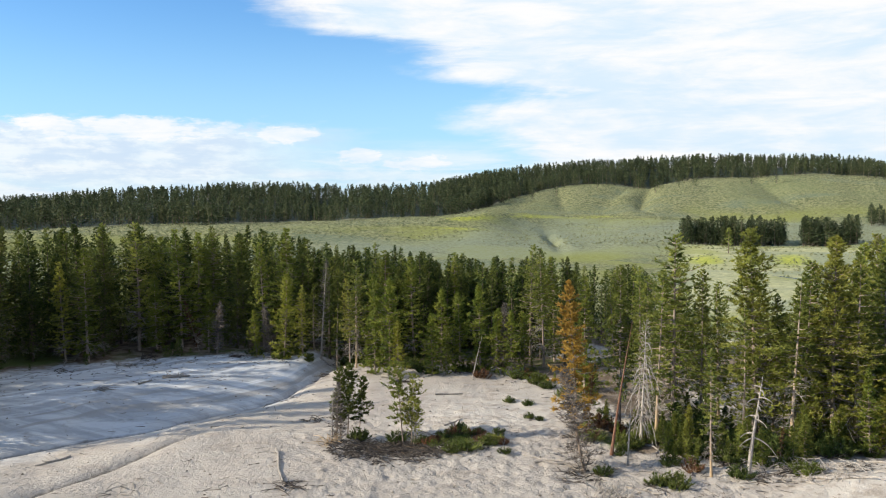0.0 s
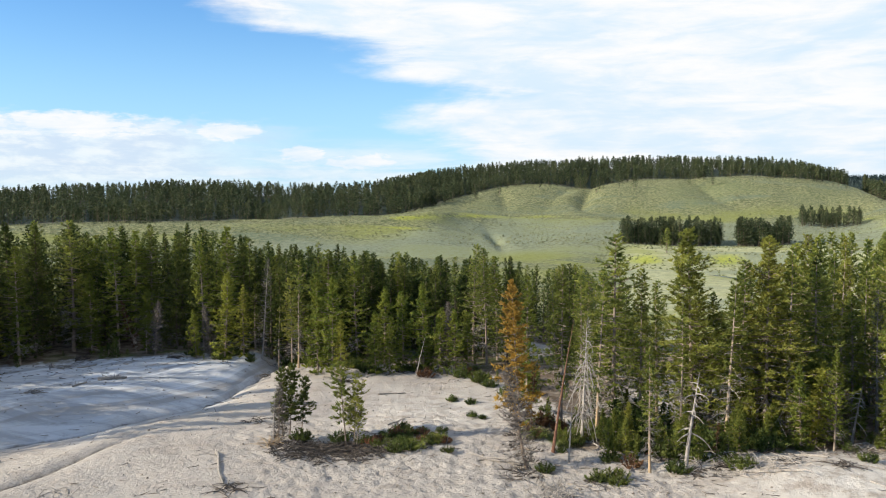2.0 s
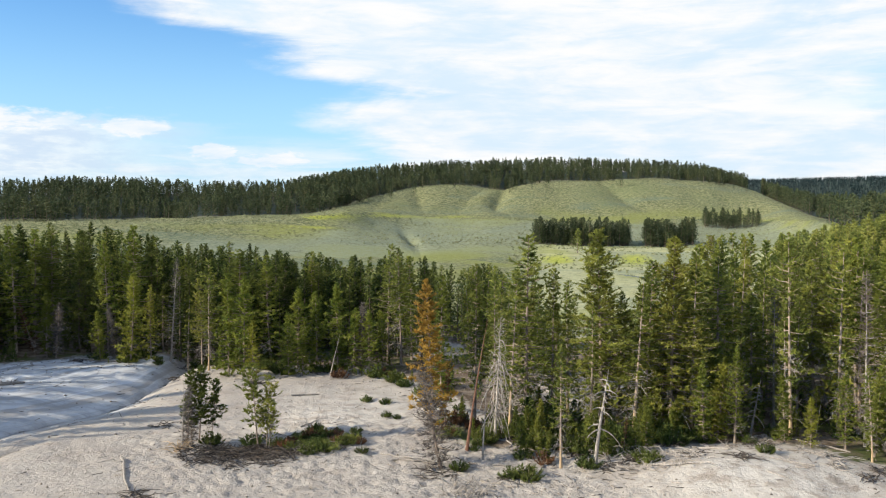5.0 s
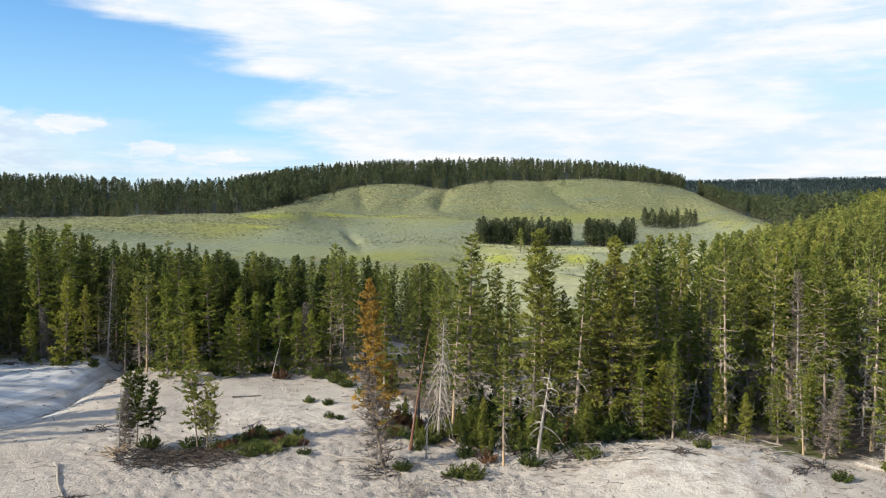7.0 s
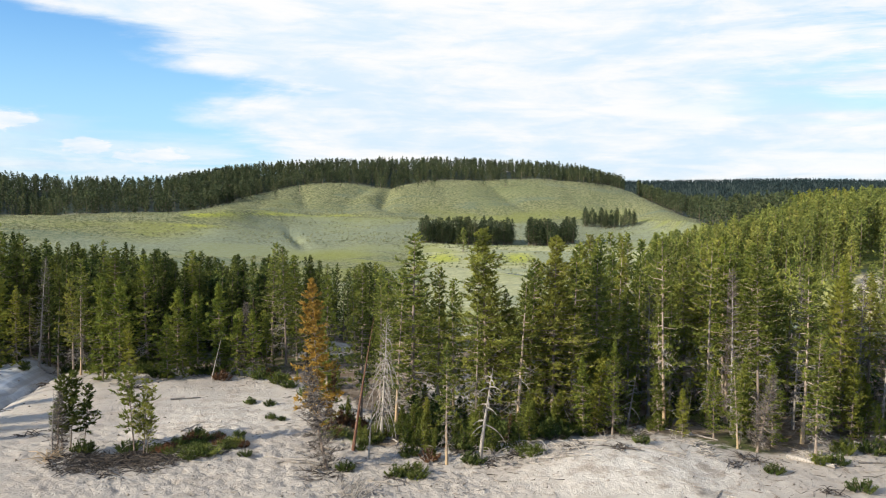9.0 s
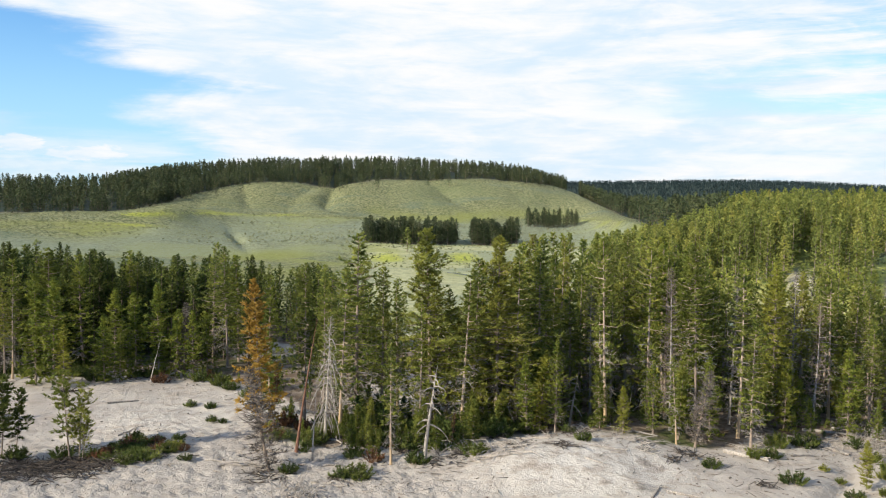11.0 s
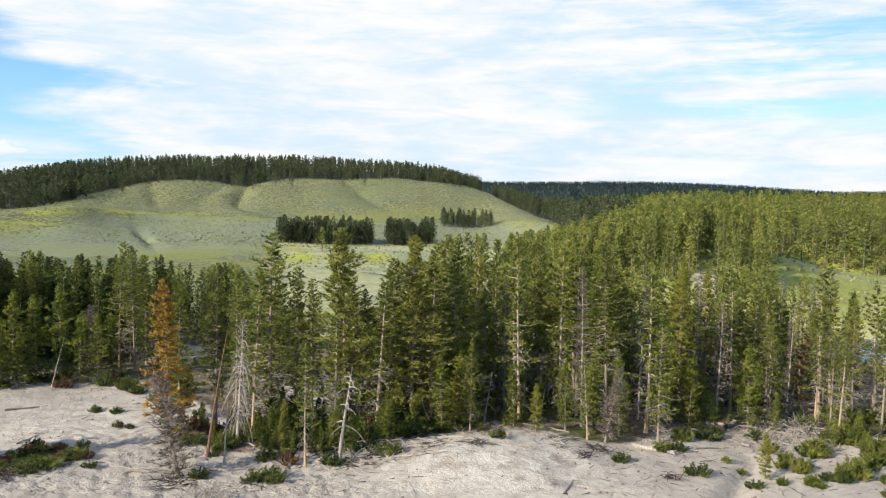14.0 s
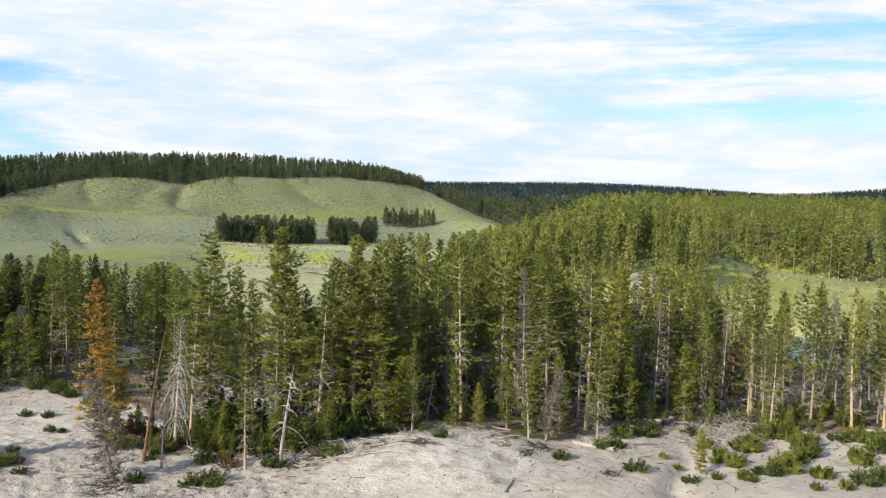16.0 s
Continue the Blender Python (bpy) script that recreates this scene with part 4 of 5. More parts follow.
def spires(count, seed, tiers, boughs, wide, base=0.06, full=0.7):
    """Conifers of unit height seen from afar: tiers of drooping boughs, each a folded spray, round a thin trunk."""
    made = []
    for n in range(count):
        rnd = random.Random(seed + n)
        v, f, m = [], [], []
        for i in range(3):
            v.append((0.012 * math.cos(2.1 * i), 0.012 * math.sin(2.1 * i), -0.02))
        v.append((0, 0, 0.9))
        f += [(0, 1, 3), (1, 2, 3), (2, 0, 3)]
        m += [1, 1, 1]
        lump = [rnd.uniform(0.65, 1.25) for _ in range(6)]
        swell = [rnd.uniform(0.7, 1.25) for _ in range(7)]
        blunt = rnd.uniform(0.10, 0.30)
        lean = rnd.uniform(-0.03, 0.03)
        for t in range(tiers):
            u = base + (0.97 - base) * ((t + 0.2) / tiers) ** 0.95
            reach0 = wide * ((1 - u) ** full * (1 - blunt) + blunt) * (0.6 + 0.4 * min(1, (u - base) * 7 + 0.3)) * swell[int(u * 6.99)]
            k = max(3, round(boughs * (0.45 + 0.55 * (1 - u))))
            turn = rnd.uniform(0, 6.28)
            for j in range(k):
                a = turn + 6.283 * (j + rnd.uniform(-0.35, 0.35)) / k
                reach = reach0 * rnd.uniform(0.5, 1.25) * lump[int(((a / 6.283) % 1) * 5.99)]
                half = 3.5 / k * rnd.uniform(0.5, 1.0)
                rise, sag = 0.35 * reach + 0.5 / tiers, rnd.uniform(-0.25, 0.4) * reach
                b = len(v)
                z = u + rnd.uniform(-0.7, 0.7) / tiers
                v += [(lean * u, 0.0, min(1.0, z + rise)), (0.75 * reach * math.cos(a - half) + lean * u, 0.75 * reach * math.sin(a - half), z - 0.02 - sag * 0.6),
                      (reach * math.cos(a) + lean * u, reach * math.sin(a), z - sag * 0.3), (0.75 * reach * math.cos(a + half) + lean * u, 0.75 * reach * math.sin(a + half), z - 0.02 - sag * 0.6)]
                f += [(b, b + 1, b + 2), (b, b + 2, b + 3)]
                m += [0, 0]
        made.append((np.array(v), np.array(f), np.array(m)))
    return made


def woods(name, label, kinds, spots, sizes, needle, bark, seed=1, broad=1.0):
    rs = np.random.RandomState(seed)
    V, F, M, T, base = [], [], [], [], 0
    for (x, y, z), h in zip(spots, sizes):
        v, f, m = kinds[rs.randint(len(kinds))]
        a = rs.uniform(0, 6.283)
        c, s_ = math.cos(a) * h, math.sin(a) * h
        wide = rs.uniform(0.85, 1.25) * broad
        w = np.stack([(v[:, 0] * c - v[:, 1] * s_) * wide + x, (v[:, 0] * s_ + v[:, 1] * c) * wide + y, v[:, 2] * h + z - 0.2], -1)
        V.append(w)
        F.append(f + base)
        M.append(m)
        T.append(np.full(len(v), rs.uniform(0, 1)))
        base += len(v)
    V, F, M = np.concatenate(V), np.concatenate(F), np.concatenate(M)
    me = bpy.data.meshes.new(name)
    me.vertices.add(len(V))
    me.vertices.foreach_set("co", V.astype(np.float32).ravel())
    me.loops.add(F.size)
    me.loops.foreach_set("vertex_index", F.astype(np.int32).ravel())
    me.polygons.add(len(F))
    me.polygons.foreach_set("loop_start", np.arange(0, F.size, 3, dtype=np.int32))
    me.materials.append(needle)
    me.materials.append(bark)
    me.polygons.foreach_set("material_index", M.astype(np.int32))
    at = me.attributes.new("tint", "FLOAT", "POINT")
    at.data.foreach_set("value", np.concatenate(T).astype(np.float32))
    me.update(calc_edges=True)
    return tagged(new(name, me), label, "woods", kind="stuff")


def spots_in(count, az0, az1, near, far, keep, seed):
    rs = np.random.RandomState(seed)
    az = rs.uniform(az0, az1, count)
    lo, hi = near(az), far(az)
    r = np.sqrt(rs.uniform(0, 1, count) * (hi ** 2 - lo ** 2) + lo ** 2)
    x, y = r * np.sin(np.radians(az)), r * np.cos(np.radians(az))
    k = keep(az, r, x, y)
    x, y = x[k], y[k]
    return np.stack([x, y, height(x, y)], -1).tolist(), rs.uniform(0, 1, len(x))


def under_canopy(spots, u, low=0.72):
    """Heights for trees at these spots that keep to the canopy's line."""
    p = np.array(spots)
    return canopy(np.degrees(np.arctan2(p[:, 0], p[:, 1])), np.hypot(p[:, 0], p[:, 1])) * (low + (1 - low) * u)


DEEP = variants(8, 200, h=15.0, radius=2.7, base=0.04, limbs=90, tufts=5, profile=0.75, blades=4, length=0.62, width=0.2, dead=0, sides=5, limb_sides=0)
MID = variants(10, 220, h=14.0, radius=2.5, base=0.10, limbs=64, tufts=4, profile=0.65, blades=3, length=0.72, width=0.34, dead=0, sides=4, limb_sides=0)
FAR = variants(14, 240, h=13.0, radius=2.2, base=0.06, limbs=30, tufts=2, profile=0.7, blades=2, length=1.15, width=0.8, dead=0, sides=3, limb_sides=0)
TINY = spires(6, 260, 3, 4, 0.26)
BUSHY = variants(5, 250, h=2.5, radius=0.9, base=0.03, limbs=40, tufts=4, blades=4, length=0.32, width=0.12, dead=0, sides=4, limb_sides=0, trunk_r=0.04)
fe = lambda a: front_edge(a)
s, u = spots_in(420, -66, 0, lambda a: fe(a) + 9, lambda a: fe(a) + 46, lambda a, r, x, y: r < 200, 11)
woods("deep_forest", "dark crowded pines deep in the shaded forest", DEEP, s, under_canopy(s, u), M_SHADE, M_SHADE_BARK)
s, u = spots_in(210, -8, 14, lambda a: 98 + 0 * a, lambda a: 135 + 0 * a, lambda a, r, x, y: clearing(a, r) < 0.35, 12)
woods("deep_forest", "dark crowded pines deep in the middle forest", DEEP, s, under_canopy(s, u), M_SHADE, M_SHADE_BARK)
s, u = spots_in(125, 13, 48, lambda a: fe(a) + 9, lambda a: np.minimum(fe(a) + 42, np.interp(a, *RIVER) - 30), lambda a, r, x, y: clearing(a, r) < 0.35, 14)
woods("deep_forest", "crowded pines deep in the sunlit forest", DEEP, s, under_canopy(s, u, 0.6), M_NEEDLE, M_BARK)
s, u = spots_in(44, 48, 66, lambda a: fe(a) + 6, lambda a: fe(a) + 40, lambda a, r, x, y: (a < 51.5) | (a > 58.4), 15)
woods("deep_forest", "open pines on the river bank", DEEP, s, under_canopy(s, u, 0.6), M_NEEDLE, M_BARK)
s, u = spots_in(330, 12, 64, lambda a: fe(a) + 1, lambda a: fe(a) + 30, lambda a, r, x, y: a < 47, 16)
woods("undergrowth", "low green young pines under the forest", BUSHY, s, 0.9 + 2.4 * u ** 2, M_SHRUB, M_BARK)
s, u = spots_in(190, 46, 64, lambda a: fe(a) + 1, lambda a: fe(a) + 36, lambda a, r, x, y: a < 90, 18)
woods("undergrowth", "low green young pines and shrubs on the river bank", BUSHY, s, 0.6 + 1.2 * u ** 2, M_SHRUB, M_BARK)
s, u = spots_in(150, -30, 12, lambda a: fe(a) + 0, lambda a: fe(a) + 22, lambda a, r, x, y: r < 200, 17)
woods("undergrowth", "low shrubs and young pines in the shade", BUSHY, s, 0.7 + 2.2 * u ** 2, M_SHRUB, M_BARK)
# trees out of view on the left, added to shade basin and forest edge
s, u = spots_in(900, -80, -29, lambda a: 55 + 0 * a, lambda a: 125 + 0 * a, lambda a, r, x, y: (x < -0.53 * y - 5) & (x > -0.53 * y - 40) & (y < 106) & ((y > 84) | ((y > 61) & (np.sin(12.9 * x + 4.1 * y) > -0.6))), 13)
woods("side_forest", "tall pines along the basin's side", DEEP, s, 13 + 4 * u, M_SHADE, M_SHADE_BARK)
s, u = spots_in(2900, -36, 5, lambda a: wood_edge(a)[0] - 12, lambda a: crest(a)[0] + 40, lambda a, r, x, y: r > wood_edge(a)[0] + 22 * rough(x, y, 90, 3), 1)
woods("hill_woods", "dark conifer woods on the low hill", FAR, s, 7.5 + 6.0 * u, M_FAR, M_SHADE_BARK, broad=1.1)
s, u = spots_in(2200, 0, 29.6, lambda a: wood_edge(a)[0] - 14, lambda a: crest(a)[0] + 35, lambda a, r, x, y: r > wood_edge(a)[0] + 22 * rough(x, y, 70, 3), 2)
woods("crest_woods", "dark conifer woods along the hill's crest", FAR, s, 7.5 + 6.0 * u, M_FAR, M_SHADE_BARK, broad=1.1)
valley = lambda a: np.interp(a, VALLEY_AZ, VALLEY_R)
# the darker M_FAR colour stands in for shade on the slope below the ridge
s, u = spots_in(700, 30.5, 40, valley, lambda a: 880 + 0 * a, lambda a, r, x, y: a < 90, 3)
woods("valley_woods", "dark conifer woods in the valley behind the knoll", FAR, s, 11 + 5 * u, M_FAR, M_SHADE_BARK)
s, u = spots_in(260, 40, 66, valley, lambda a: 420 + 0 * a, lambda a, r, x, y: a < 90, 10)
woods("valley_woods", "sunlit conifer woods behind the river meadow", MID, s, 11 + 5 * u, M_SUNNY, M_SHADE_BARK)
s, u = spots_in(1300, 40, 66, lambda a: 410 + 0 * a, lambda a: 880 + 0 * a, lambda a, r, x, y: a < 90, 9)
woods("valley_woods", "sunlit conifer woods across the river", FAR, s, 11 + 5 * u, M_NEEDLE, M_SHADE_BARK)
s, u = spots_in(90, 48, 66, lambda a: np.interp(a, [44, 48, 50, 53, 60, 66], [300, 300, 310, 300, 280, 275]), lambda a: 330 + 0 * a, lambda a, r, x, y: a < 90, 7)
woods("valley_edge", "sunlit pines at the edge of the meadow", MID, s, 12 + 5 * u, M_SUNNY, M_BARK, broad=1.3)
s, u = spots_in(900, 30, 50, lambda a: 195 + 0 * a, lambda a: 300 + 0 * a, lambda a, r, x, y: (knoll(x, y) > 0.22) & ((a < 43.8) | (a > 45.0) | (r > 206)) & (a < 48.6), 4)
woods("knoll_woods", "sunlit yellow-green pines on the knoll", MID, s, 10.5 + 4 * u, M_SUNNY, M_BARK)
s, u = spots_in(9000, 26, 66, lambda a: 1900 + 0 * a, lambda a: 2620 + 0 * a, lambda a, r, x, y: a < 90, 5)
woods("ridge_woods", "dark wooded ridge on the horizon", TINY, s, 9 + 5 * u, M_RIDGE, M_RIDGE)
s, u = spots_in(330, 15.9, 26.4, lambda a: 430 + 2 * (a - 16), lambda a: 446 + 2.2 * (a - 16), lambda a, r, x, y: ((a < 20.3) | ((a > 20.6) & (a < 22.2)) | (a > 23.3)), 6)
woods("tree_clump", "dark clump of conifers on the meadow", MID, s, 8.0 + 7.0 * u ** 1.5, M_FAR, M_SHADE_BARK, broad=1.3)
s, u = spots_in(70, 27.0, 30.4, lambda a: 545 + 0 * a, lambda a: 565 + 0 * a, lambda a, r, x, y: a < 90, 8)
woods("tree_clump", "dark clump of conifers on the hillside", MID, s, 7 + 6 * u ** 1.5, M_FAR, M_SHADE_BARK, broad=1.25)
place_x, place_y = 385 * math.sin(radians(18.85)), 385 * math.cos(radians(18.85))
woods("meadow_pine", "single sunlit pine on the meadow", MID, [(place_x, place_y, level(place_x, place_y))], [11.5], M_SUNNY, M_BARK, broad=1.7)



def sagebrush(count, az0, az1, r0, r1, size, seed):
    """Low grey-green brush dotted over the meadow."""
    rs = np.random.RandomState(seed)
    az, r = rs.uniform(az0, az1, count), np.sqrt(rs.uniform(r0 ** 2, r1 ** 2, count))
    x, y = r * np.sin(np.radians(az)), r * np.cos(np.radians(az))
    k = (rough(x, y, 45, 3) + rs.uniform(-0.5, 0.5, count) > -0.1) & (r > np.interp(az, *RIVER) + 34) & (r < wood_edge(az)[0] + 20)
    x, y = x[k], y[k]
    z, n = height(x, y), len(x)
    c = np.stack([x, y, z], -1)[:, None, None, :]
    w = size * rs.uniform(0.6, 1.4, n)[:, None, None]
    a = rs.uniform(0, 6.283, (n, 7))
    tip = np.stack([0.5 * np.cos(a), 0.5 * np.sin(a), rs.uniform(0.4, 0.9, (n, 7))], -1) * w
    l = np.stack([0.65 * np.cos(a - 0.6), 0.65 * np.sin(a - 0.6), 0 * a], -1) * w
    q = np.stack([0.65 * np.cos(a + 0.6), 0.65 * np.sin(a + 0.6), 0 * a], -1) * w
    V = (np.stack([l, q, tip], 2) + c).reshape(-1, 3)
    me = bpy.data.meshes.new("sagebrush")
    me.from_pydata(V.tolist(), [], np.arange(len(V)).reshape(-1, 3).tolist())
    me.materials.append(M_SAGE)
    tagged(new("sagebrush", me), "grey-green sagebrush dotted over the meadow", "sagebrush", kind="stuff")


sagebrush(5500, 14, 60, 180, 420, 0.7, 31)
sagebrush(26000, -30, 31, 400, 780, 0.62, 32)
s, u = spots_in(26, 4, 30, lambda a: wood_edge(a)[0] - 45, lambda a: wood_edge(a)[0], lambda a, r, x, y: a < 60, 33)
woods("hill_pines", "lone conifers below the hill's wood", MID, s, 7 + 6 * u, M_FAR, M_BARK)

# ---------- shrubs and dead wood ----------
def island_shrubs():
    rnd = random.Random(21)
    for i in range(46):
        x, y = rnd.uniform(-1.8, 4.4), rnd.gauss(63.2, 1.5)
        stand([(rnd.choice(["shrub0", "shrub0", "shrub1", "shrub2", "shrub1", "shrub2", "shrub_gold", "shrub_rust", "shrub_rust"]), x, y, rnd.uniform(0.2, 0.8), rnd.gauss(0, 6))])


island_shrubs()
stand([("shrub0", x, y, h, 0) for x, y, h in (
    (-6.6, 63.6, 0.9), (-3.6, 63.2, 0.9), (0.6, 59.8, 0.8), (1.4, 60.2, 0.7), (3.3, 61.6, 0.8), (6.0, 76.5, 0.6), (7.6, 75.0, 0.6), (7.2, 70.2, 0.5), (8.0, 69.2, 0.4))])
stand([("shrub_gold", 1.9, 60.6, 0.7, 0), ("shrub_rust", 0.8, 64.2, 0.9, 0), ("shrub_rust", 4.0, 86.0, 1.1, 0), ("shrub_rust", 8.6, 86.6, 0.9, 0), ("shrub_rust", 12.5, 66.2, 1.2, 0)])


def edge_shrubs():
    rnd = random.Random(8)
    for i in range(70):
        az = rnd.uniform(-12, 60)
        f = float(front_edge(np.array(az)))
        r = f + rnd.gauss(1.5, 2.2)
        if az > 40:
            r = f + rnd.uniform(-14, 2)
        elif 13 < az < 24:
            r = f + rnd.uniform(-5, 8)
        x, y = r * math.sin(radians(az)), r * math.cos(radians(az))
        kind = rnd.choice(["shrub0", "shrub1", "shrub2", "shrub1"])
        h = rnd.uniform(0.5, 1.2)
        if rnd.random() < 0.3 and az > 13 and az < 50:
            kind, h = rnd.choice(["young0", "young1", "young2"]), rnd.uniform(1.6, 3.4)
        stand([(kind, x, y, h, 0)])


def make_log(x0, y0, x1, y1, r, seed, label="weathered grey fallen log on pale ground", bark=None):
    """A fallen stem with a few broken branch stubs, lying between two spots."""
    rnd = random.Random(seed)
    v, f = [], []
    a, b = Vector((x0, y0, level(x0, y0) + r * 0.7)), Vector((x1, y1, level(x1, y1) + r * 0.7))
    pts = []
    for i in range(7):
        p = a.lerp(b, i / 6)
        pts.append(Vector((p.x + rnd.gauss(0, 0.06), p.y + rnd.gauss(0, 0.06), level(p.x, p.y) + r * 0.7)))
    mid = pts[3].copy()
    tube(v, f, [p - mid for p in pts], [r * (1 - 0.09 * i) for i in range(7)], 7)
    for i in range(5):
        p = pts[rnd.randint(1, 5)] - mid
        tube(v, f, [p, p + Vector((rnd.gauss(0, 0.4), rnd.gauss(0, 0.4), rnd.uniform(0.1, 0.5)))], [r * 0.3, r * 0.1], 4)
    ob = new("log", mesh_of("log", v, f, [bark or M_DEAD]))
    ob.location = mid
    return tagged(ob, label, "log", "fallen logs")


def make_brush(x, y, radius, h, count, seed, label="tangled heap of grey dead branches", wood=None):
    rnd = random.Random(seed)
    v, f = [], []
    z0 = level(x, y)
    for i in range(count):
        a, q = rnd.uniform(0, 6.28), radius * math.sqrt(rnd.random())
        px, py = q * math.cos(a), q * math.sin(a)
        p = Vector((px, py, level(x + px, y + py) - z0 + 0.03))
        d = Vector((rnd.gauss(0, 1), rnd.gauss(0, 1), 0)).normalized() * rnd.uniform(0.4, 1.7)
        up = rnd.uniform(0.0, h)
        tube(v, f, [p, p + d * 0.5 + Vector((0, 0, up)), p + d + Vector((0, 0, up * rnd.uniform(0.2, 1.1)))], [0.032, 0.026, 0.01], 4)
    ob = new("brush_pile", mesh_of("brush_pile", v, f, [wood or M_DEAD]))
    ob.location = (x, y, z0)
    return tagged(ob, label, "brush pile", "heaps of dead branches", "stuff")


for i, row in enumerate([(-12.2, 60.1, -10.6, 53.5, 0.11), (-28.3, 83.6, -25.6, 84.0, 0.22), (-0.9, 78.6, 1.8, 79.2, 0.1), (41.4, 48.8, 43.2, 46.2, 0.2),
                         (49.5, 51.1, 51.4, 46.8, 0.16), (56.0, 48.6, 58.3, 45.0, 0.15), (65.7, 40.3, 69.5, 40.3, 0.15), (35.2, 58.9, 37.2, 56.2, 0.1),
                         (22.5, 51.8, 25.6, 50.0, 0.12), (6.4, 57.6, 9.2, 56.6, 0.1), (-35.5, 90.3, -34.9, 89.6, 0.25), (16.5, 70, 21.5, 68.0, 0.15),
                         (24.0, 53.0, 26.8, 51.6, 0.09), (60.5, 44.8, 62.5, 42.4, 0.13), (52.5, 52.5, 57.0, 49.5, 0.14), 
                         (-24.0, 95.2, -18.5, 93.8, 0.14), (-1.5, 60.0, 1.4, 58.9, 0.08)]):
    make_log(*row, seed=300 + i)
make_brush(-6.2, 60.6, 2.4, 0.3, 210, 331, "dark mat of dead branches around the small trees", M_DARKWOOD)
make_brush(-2.0, 60.6, 2.4, 0.35, 230, 332, "dark mat of dead branches around the shrubs", M_DARKWOOD)
make_brush(1.2, 60.8, 1.6, 0.3, 50, 333)
make_brush(10.2, 50.8, 1.5, 0.9, 60, 334, "fallen dead tree top with grey radiating branches")
make_brush(53.6, 46.8, 3.2, 0.7, 110, 335)
make_brush(58.5, 48.5, 3.0, 0.8, 80, 336)
make_brush(56.0, 47.6, 2.6, 1.0, 130, 341)
make_brush(57.6, 51.6, 2.2, 0.9, 90, 342)
make_brush(56.3, 44.4, 1.8, 0.6, 70, 343)
for i, row in enumerate([(49.3, 50.8, 51.6, 46.8, 0.17), (55.3, 52.4, 59.5, 45.6, 0.13), (52.8, 50.5, 58.1, 45.7, 0.12), (57.9, 50.5, 60.6, 46.4, 0.1),
                         (20.9, 52.6, 23.0, 50.3, 0.1), (21.8, 53.0, 24.6, 50.8, 0.07), (36.9, 55.3, 38.6, 53.0, 0.1), (41.6, 49.1, 43.0, 46.0, 0.16),
                         (66.5, 41.5, 70.5, 38.0, 0.14), (53.5, 48.8, 55.2, 44.6, 0.09)]):
    make_log(*row, seed=360 + i, label="bleached fallen trunk in a tangle of dead wood")
make_brush(25.2, 51.6, 1.7, 0.4, 40, 337)
make_brush(34.6, 57.6, 0.9, 0.4, 26, 338)
make_brush(-8.6, 61.7, 0.5, 0.6, 30, 339, "upturned root wad with tangled roots", M_ORANGE_BARK)
# shrubs of the pale slope beside the gully
stand([("seedling%d" % (i % 3), x, y, 0.85 * h, 0) for i, (x, y, h) in enumerate((
    (46.4, 44.3, 0.6), (46.5, 42.9, 0.6), (49.1, 41.7, 0.9), (45.9, 38.8, 0.7), (49.1, 40.0, 1.1), (53.9, 42.5, 1.6), (47.5, 37.7, 0.9), (47.6, 37.1, 0.6),
    (51.8, 38.1, 1.7), (62.2, 46.9, 2.2), (58.5, 41.1, 1.8), (49.3, 33.5, 0.7), (52.5, 35.6, 0.9), (51.3, 32.7, 0.9), (58.4, 36.2, 1.5), (64.3, 38.4, 1.6),
    (50.1, 40.6, 1.0), (47.7, 37.9, 0.9), (54.2, 42.9, 1.5), (51.5, 37.4, 1.6), (56.5, 39.4, 1.7), (59.0, 43.3, 1.8), (52.3, 35.3, 1.1), (59.1, 36.6, 1.5),
    (63.5, 48.1, 2.2), (65.9, 45.9, 2.2), (70.5, 47.1, 2.4), (64.1, 40.0, 1.6), (61.0, 44.8, 2.0), (67.5, 43.2, 2.0),
    (46.6, 49.1, 1.5), (42.8, 47.1, 1.1), (58.1, 44.4, 1.7), (54.4, 38.7, 1.5), (50.7, 42.6, 1.0), (51.9, 45.0, 1.1)))])
stand([("young%d" % (i % 3), x, y, h, i % 3 - 1) for i, (x, y, h) in enumerate((
    (62.5, 46.5, 3.2), (60.0, 43.5, 2.6), (57.2, 43.6, 2.3), (66.0, 45.5, 3.0), (68.5, 44.0, 3.2), (63.6, 43.2, 2.2), (56.0, 40.2, 2.0)))])
stand([("shrub1", 10.6, 54.9, 0.7, 0), ("shrub2", 13.7, 52.9, 0.8, 0), ("shrub1", 14.8, 52.4, 1.0, 0), ("shrub0", 38.2, 46.2, 0.7, 0)])


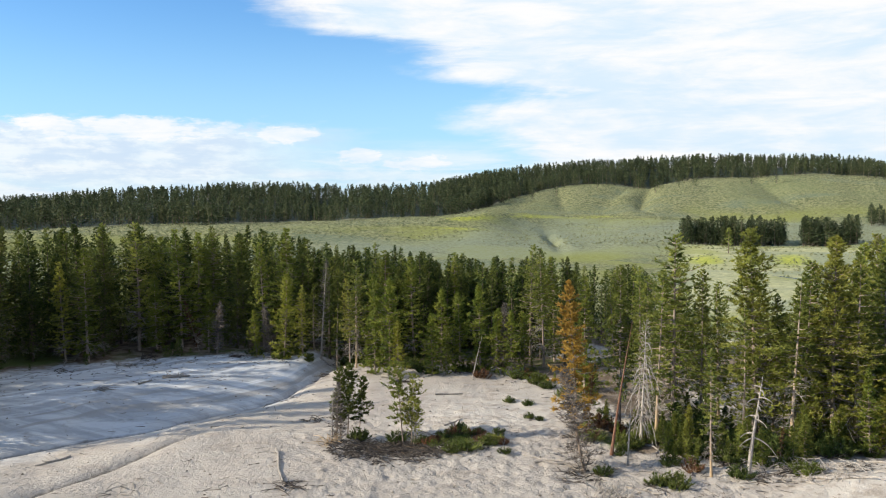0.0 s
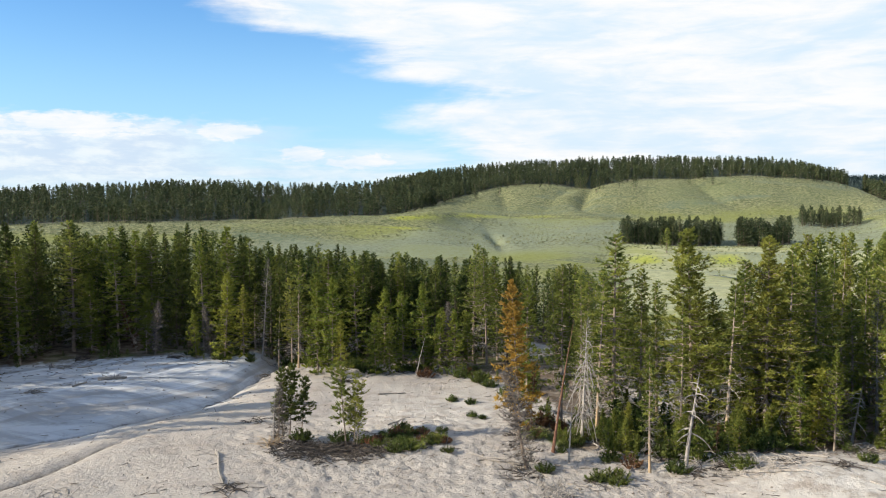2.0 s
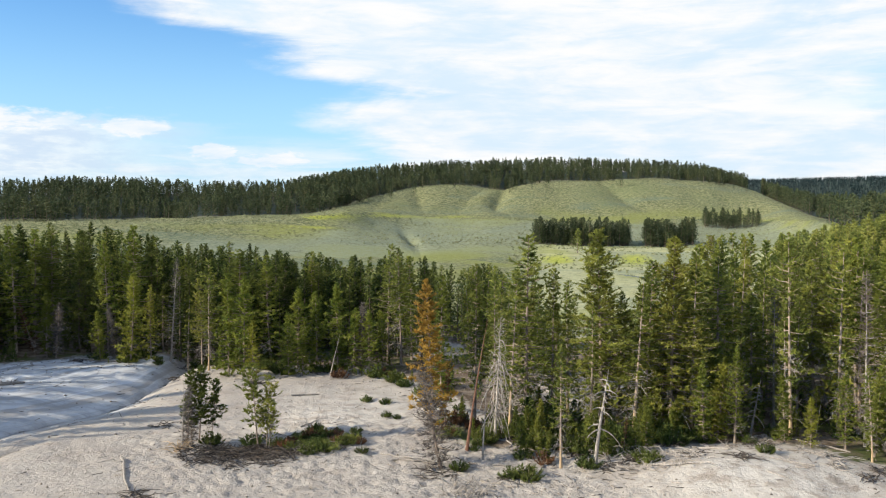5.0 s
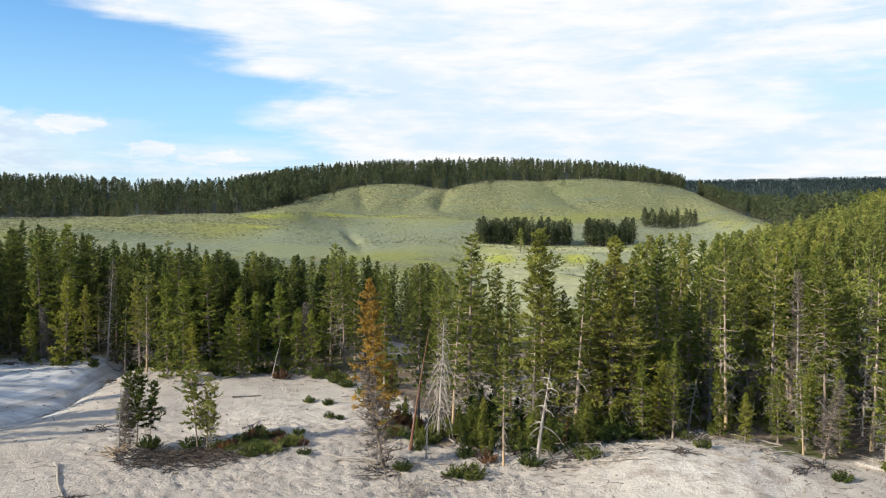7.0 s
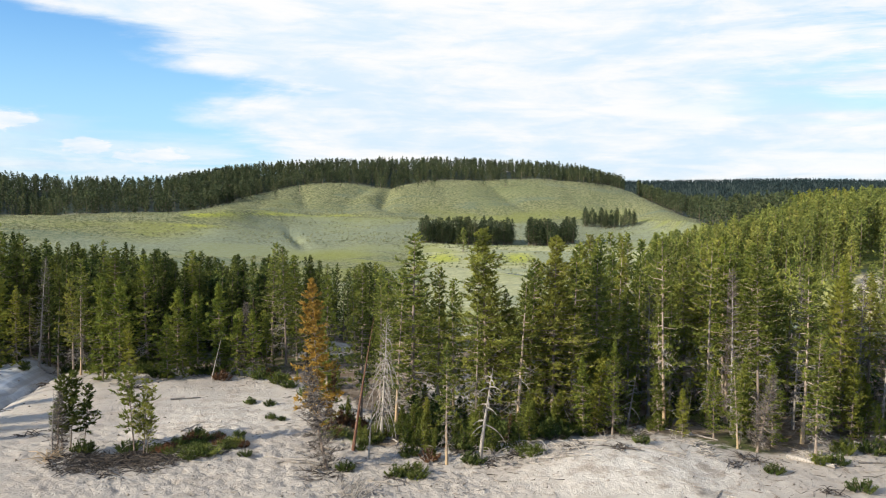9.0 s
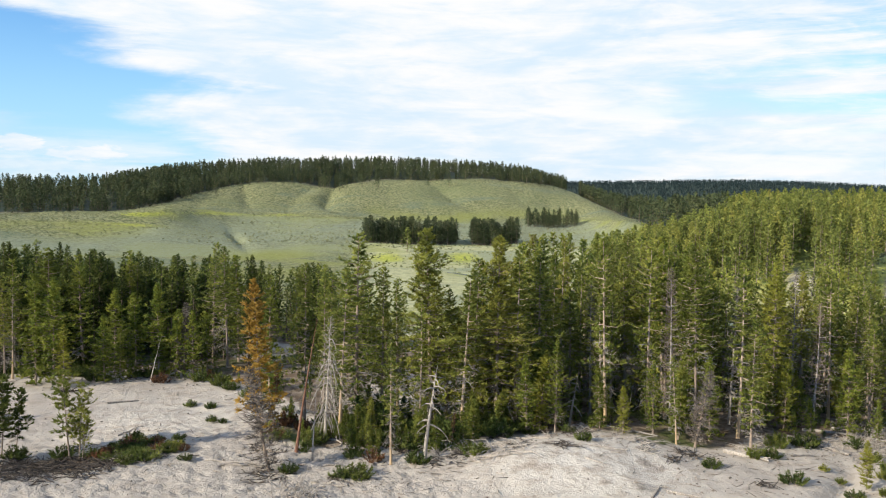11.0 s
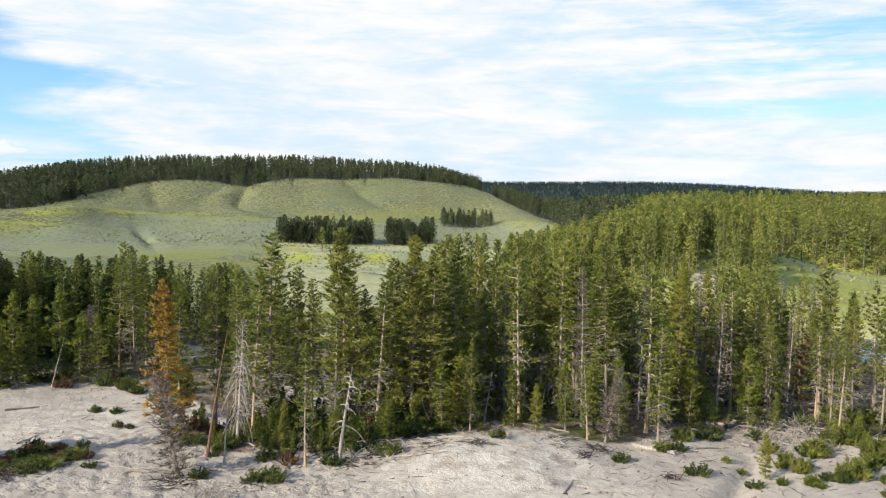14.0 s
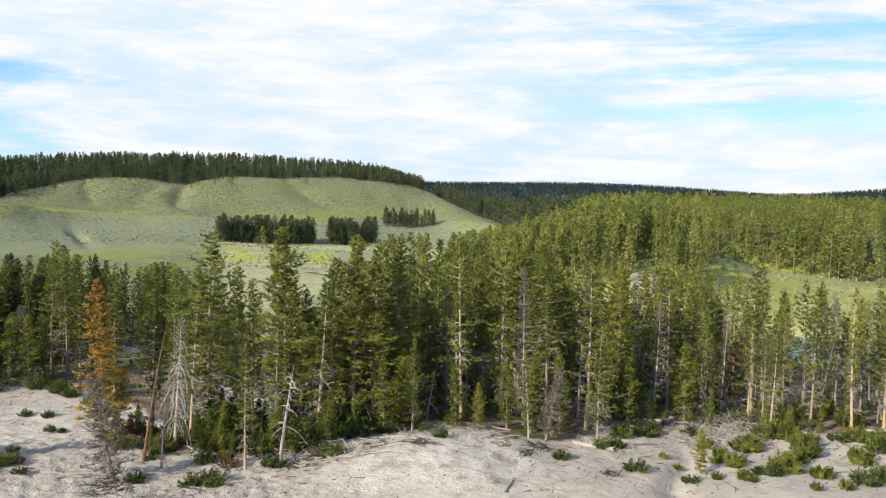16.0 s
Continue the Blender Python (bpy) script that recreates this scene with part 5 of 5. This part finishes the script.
def make_litter():
    """Stones and broken sticks strewn over the flats, too many to count."""
    rnd = random.Random(17)
    v, f = [], []
    for i in range(3400):
        az = rnd.uniform(-34, 62)
        edge = float(front_edge(np.array(az)))
        r = rnd.uniform(46, edge + 2) if rnd.random() < 0.6 else edge - abs(rnd.gauss(0, 5))
        if r < 46:
            continue
        if 26 < az < 37 and r < edge - 4 and rnd.random() < 0.75:
            continue
        x, y = r * math.sin(radians(az)), r * math.cos(radians(az))
        p = Vector((x, y, level(x, y)))
        if rnd.random() < 0.7:
            a, L = rnd.uniform(0, 6.28), rnd.uniform(0.15, 1.05) ** 1.6
            d = Vector((math.cos(a), math.sin(a), rnd.uniform(-0.05, 0.2))) * L
            tube(v, f, [p, p + d], [0.035, 0.015], 3)
        else:
            q, b = rnd.uniform(0.05, 0.16), len(v)
            v.extend(p + Vector(c) * q * rnd.uniform(0.6, 1.2) for c in ((1, 0, 0), (0, 1, 0), (-1, 0, 0), (0, -1, 0), (0, 0, 0.8)))
            f.extend((b + j, b + (j + 1) % 4, b + 4) for j in range(4))
    tagged(new("litter", mesh_of("litter", v, f, [M_LITTER])), "broken sticks and stones strewn over pale ground", "litter", kind="stuff")


make_litter()
edge_shrubs()


def dead_wood():
    """Small heaps of broken twigs and thin fallen stems lying about on the flats."""
    rnd = random.Random(77)
    for i in range(60):
        az = rnd.uniform(-27, 52)
        edge = float(front_edge(np.array(az)))
        r = rnd.uniform(50, edge) if rnd.random() < 0.5 else edge - rnd.uniform(-2, 5)
        x, y = r * math.sin(radians(az)), r * math.cos(radians(az))
        if rnd.random() < 0.6:
            make_brush(x, y, rnd.uniform(0.35, 1.1), rnd.uniform(0.1, 0.4), rnd.randint(14, 34), 400 + i, "small scatter of dark broken twigs", M_DARKWOOD if rnd.random() < 0.7 else None)
        else:
            a, half = rnd.uniform(0, 6.28), rnd.uniform(0.7, 1.9)
            dx, dy = half * math.cos(a), half * math.sin(a)
            make_log(x - dx, y - dy, x + dx, y + dy, rnd.uniform(0.05, 0.11), 440 + i, "thin weathered fallen stem on the pale flats")


dead_wood()
make_brush(-4.0, 60.2, 3.4, 0.25, 170, 470, "dark mat of dead branches before the small trees", M_DARKWOOD)
make_brush(0.8, 62.2, 3.0, 0.3, 190, 471, "dead twigs among the low shrubs", M_DARKWOOD)
make_brush(22.4, 53.2, 2.2, 0.5, 70, 472)
make_brush(9.0, 54.6, 1.6, 0.25, 60, 473, "dark broken twigs below the grey dead pine", M_DARKWOOD)
make_log(5.6, 59.0, 9.4, 56.8, 0.07, 474)
make_log(11.6, 52.6, 13.6, 50.6, 0.09, 475)


def shade_edge():
    """Low green growth along the foot of the middle forest."""
    rnd = random.Random(61)
    for i in range(46):
        az = rnd.uniform(-13, 12)
        r = float(front_edge(np.array(az))) + rnd.gauss(-1.0, 1.4) - (2.0 if az > -3 else 0)
        stand([(rnd.choice(["shrub0", "shrub1", "shrub2", "young0"]), r * math.sin(radians(az)), r * math.cos(radians(az)), rnd.uniform(0.45, 1.3), 0)])


shade_edge()
for k in list(KINDS.values()):
    for o in (*k.children_recursive, k):
        bpy.data.objects.remove(o)
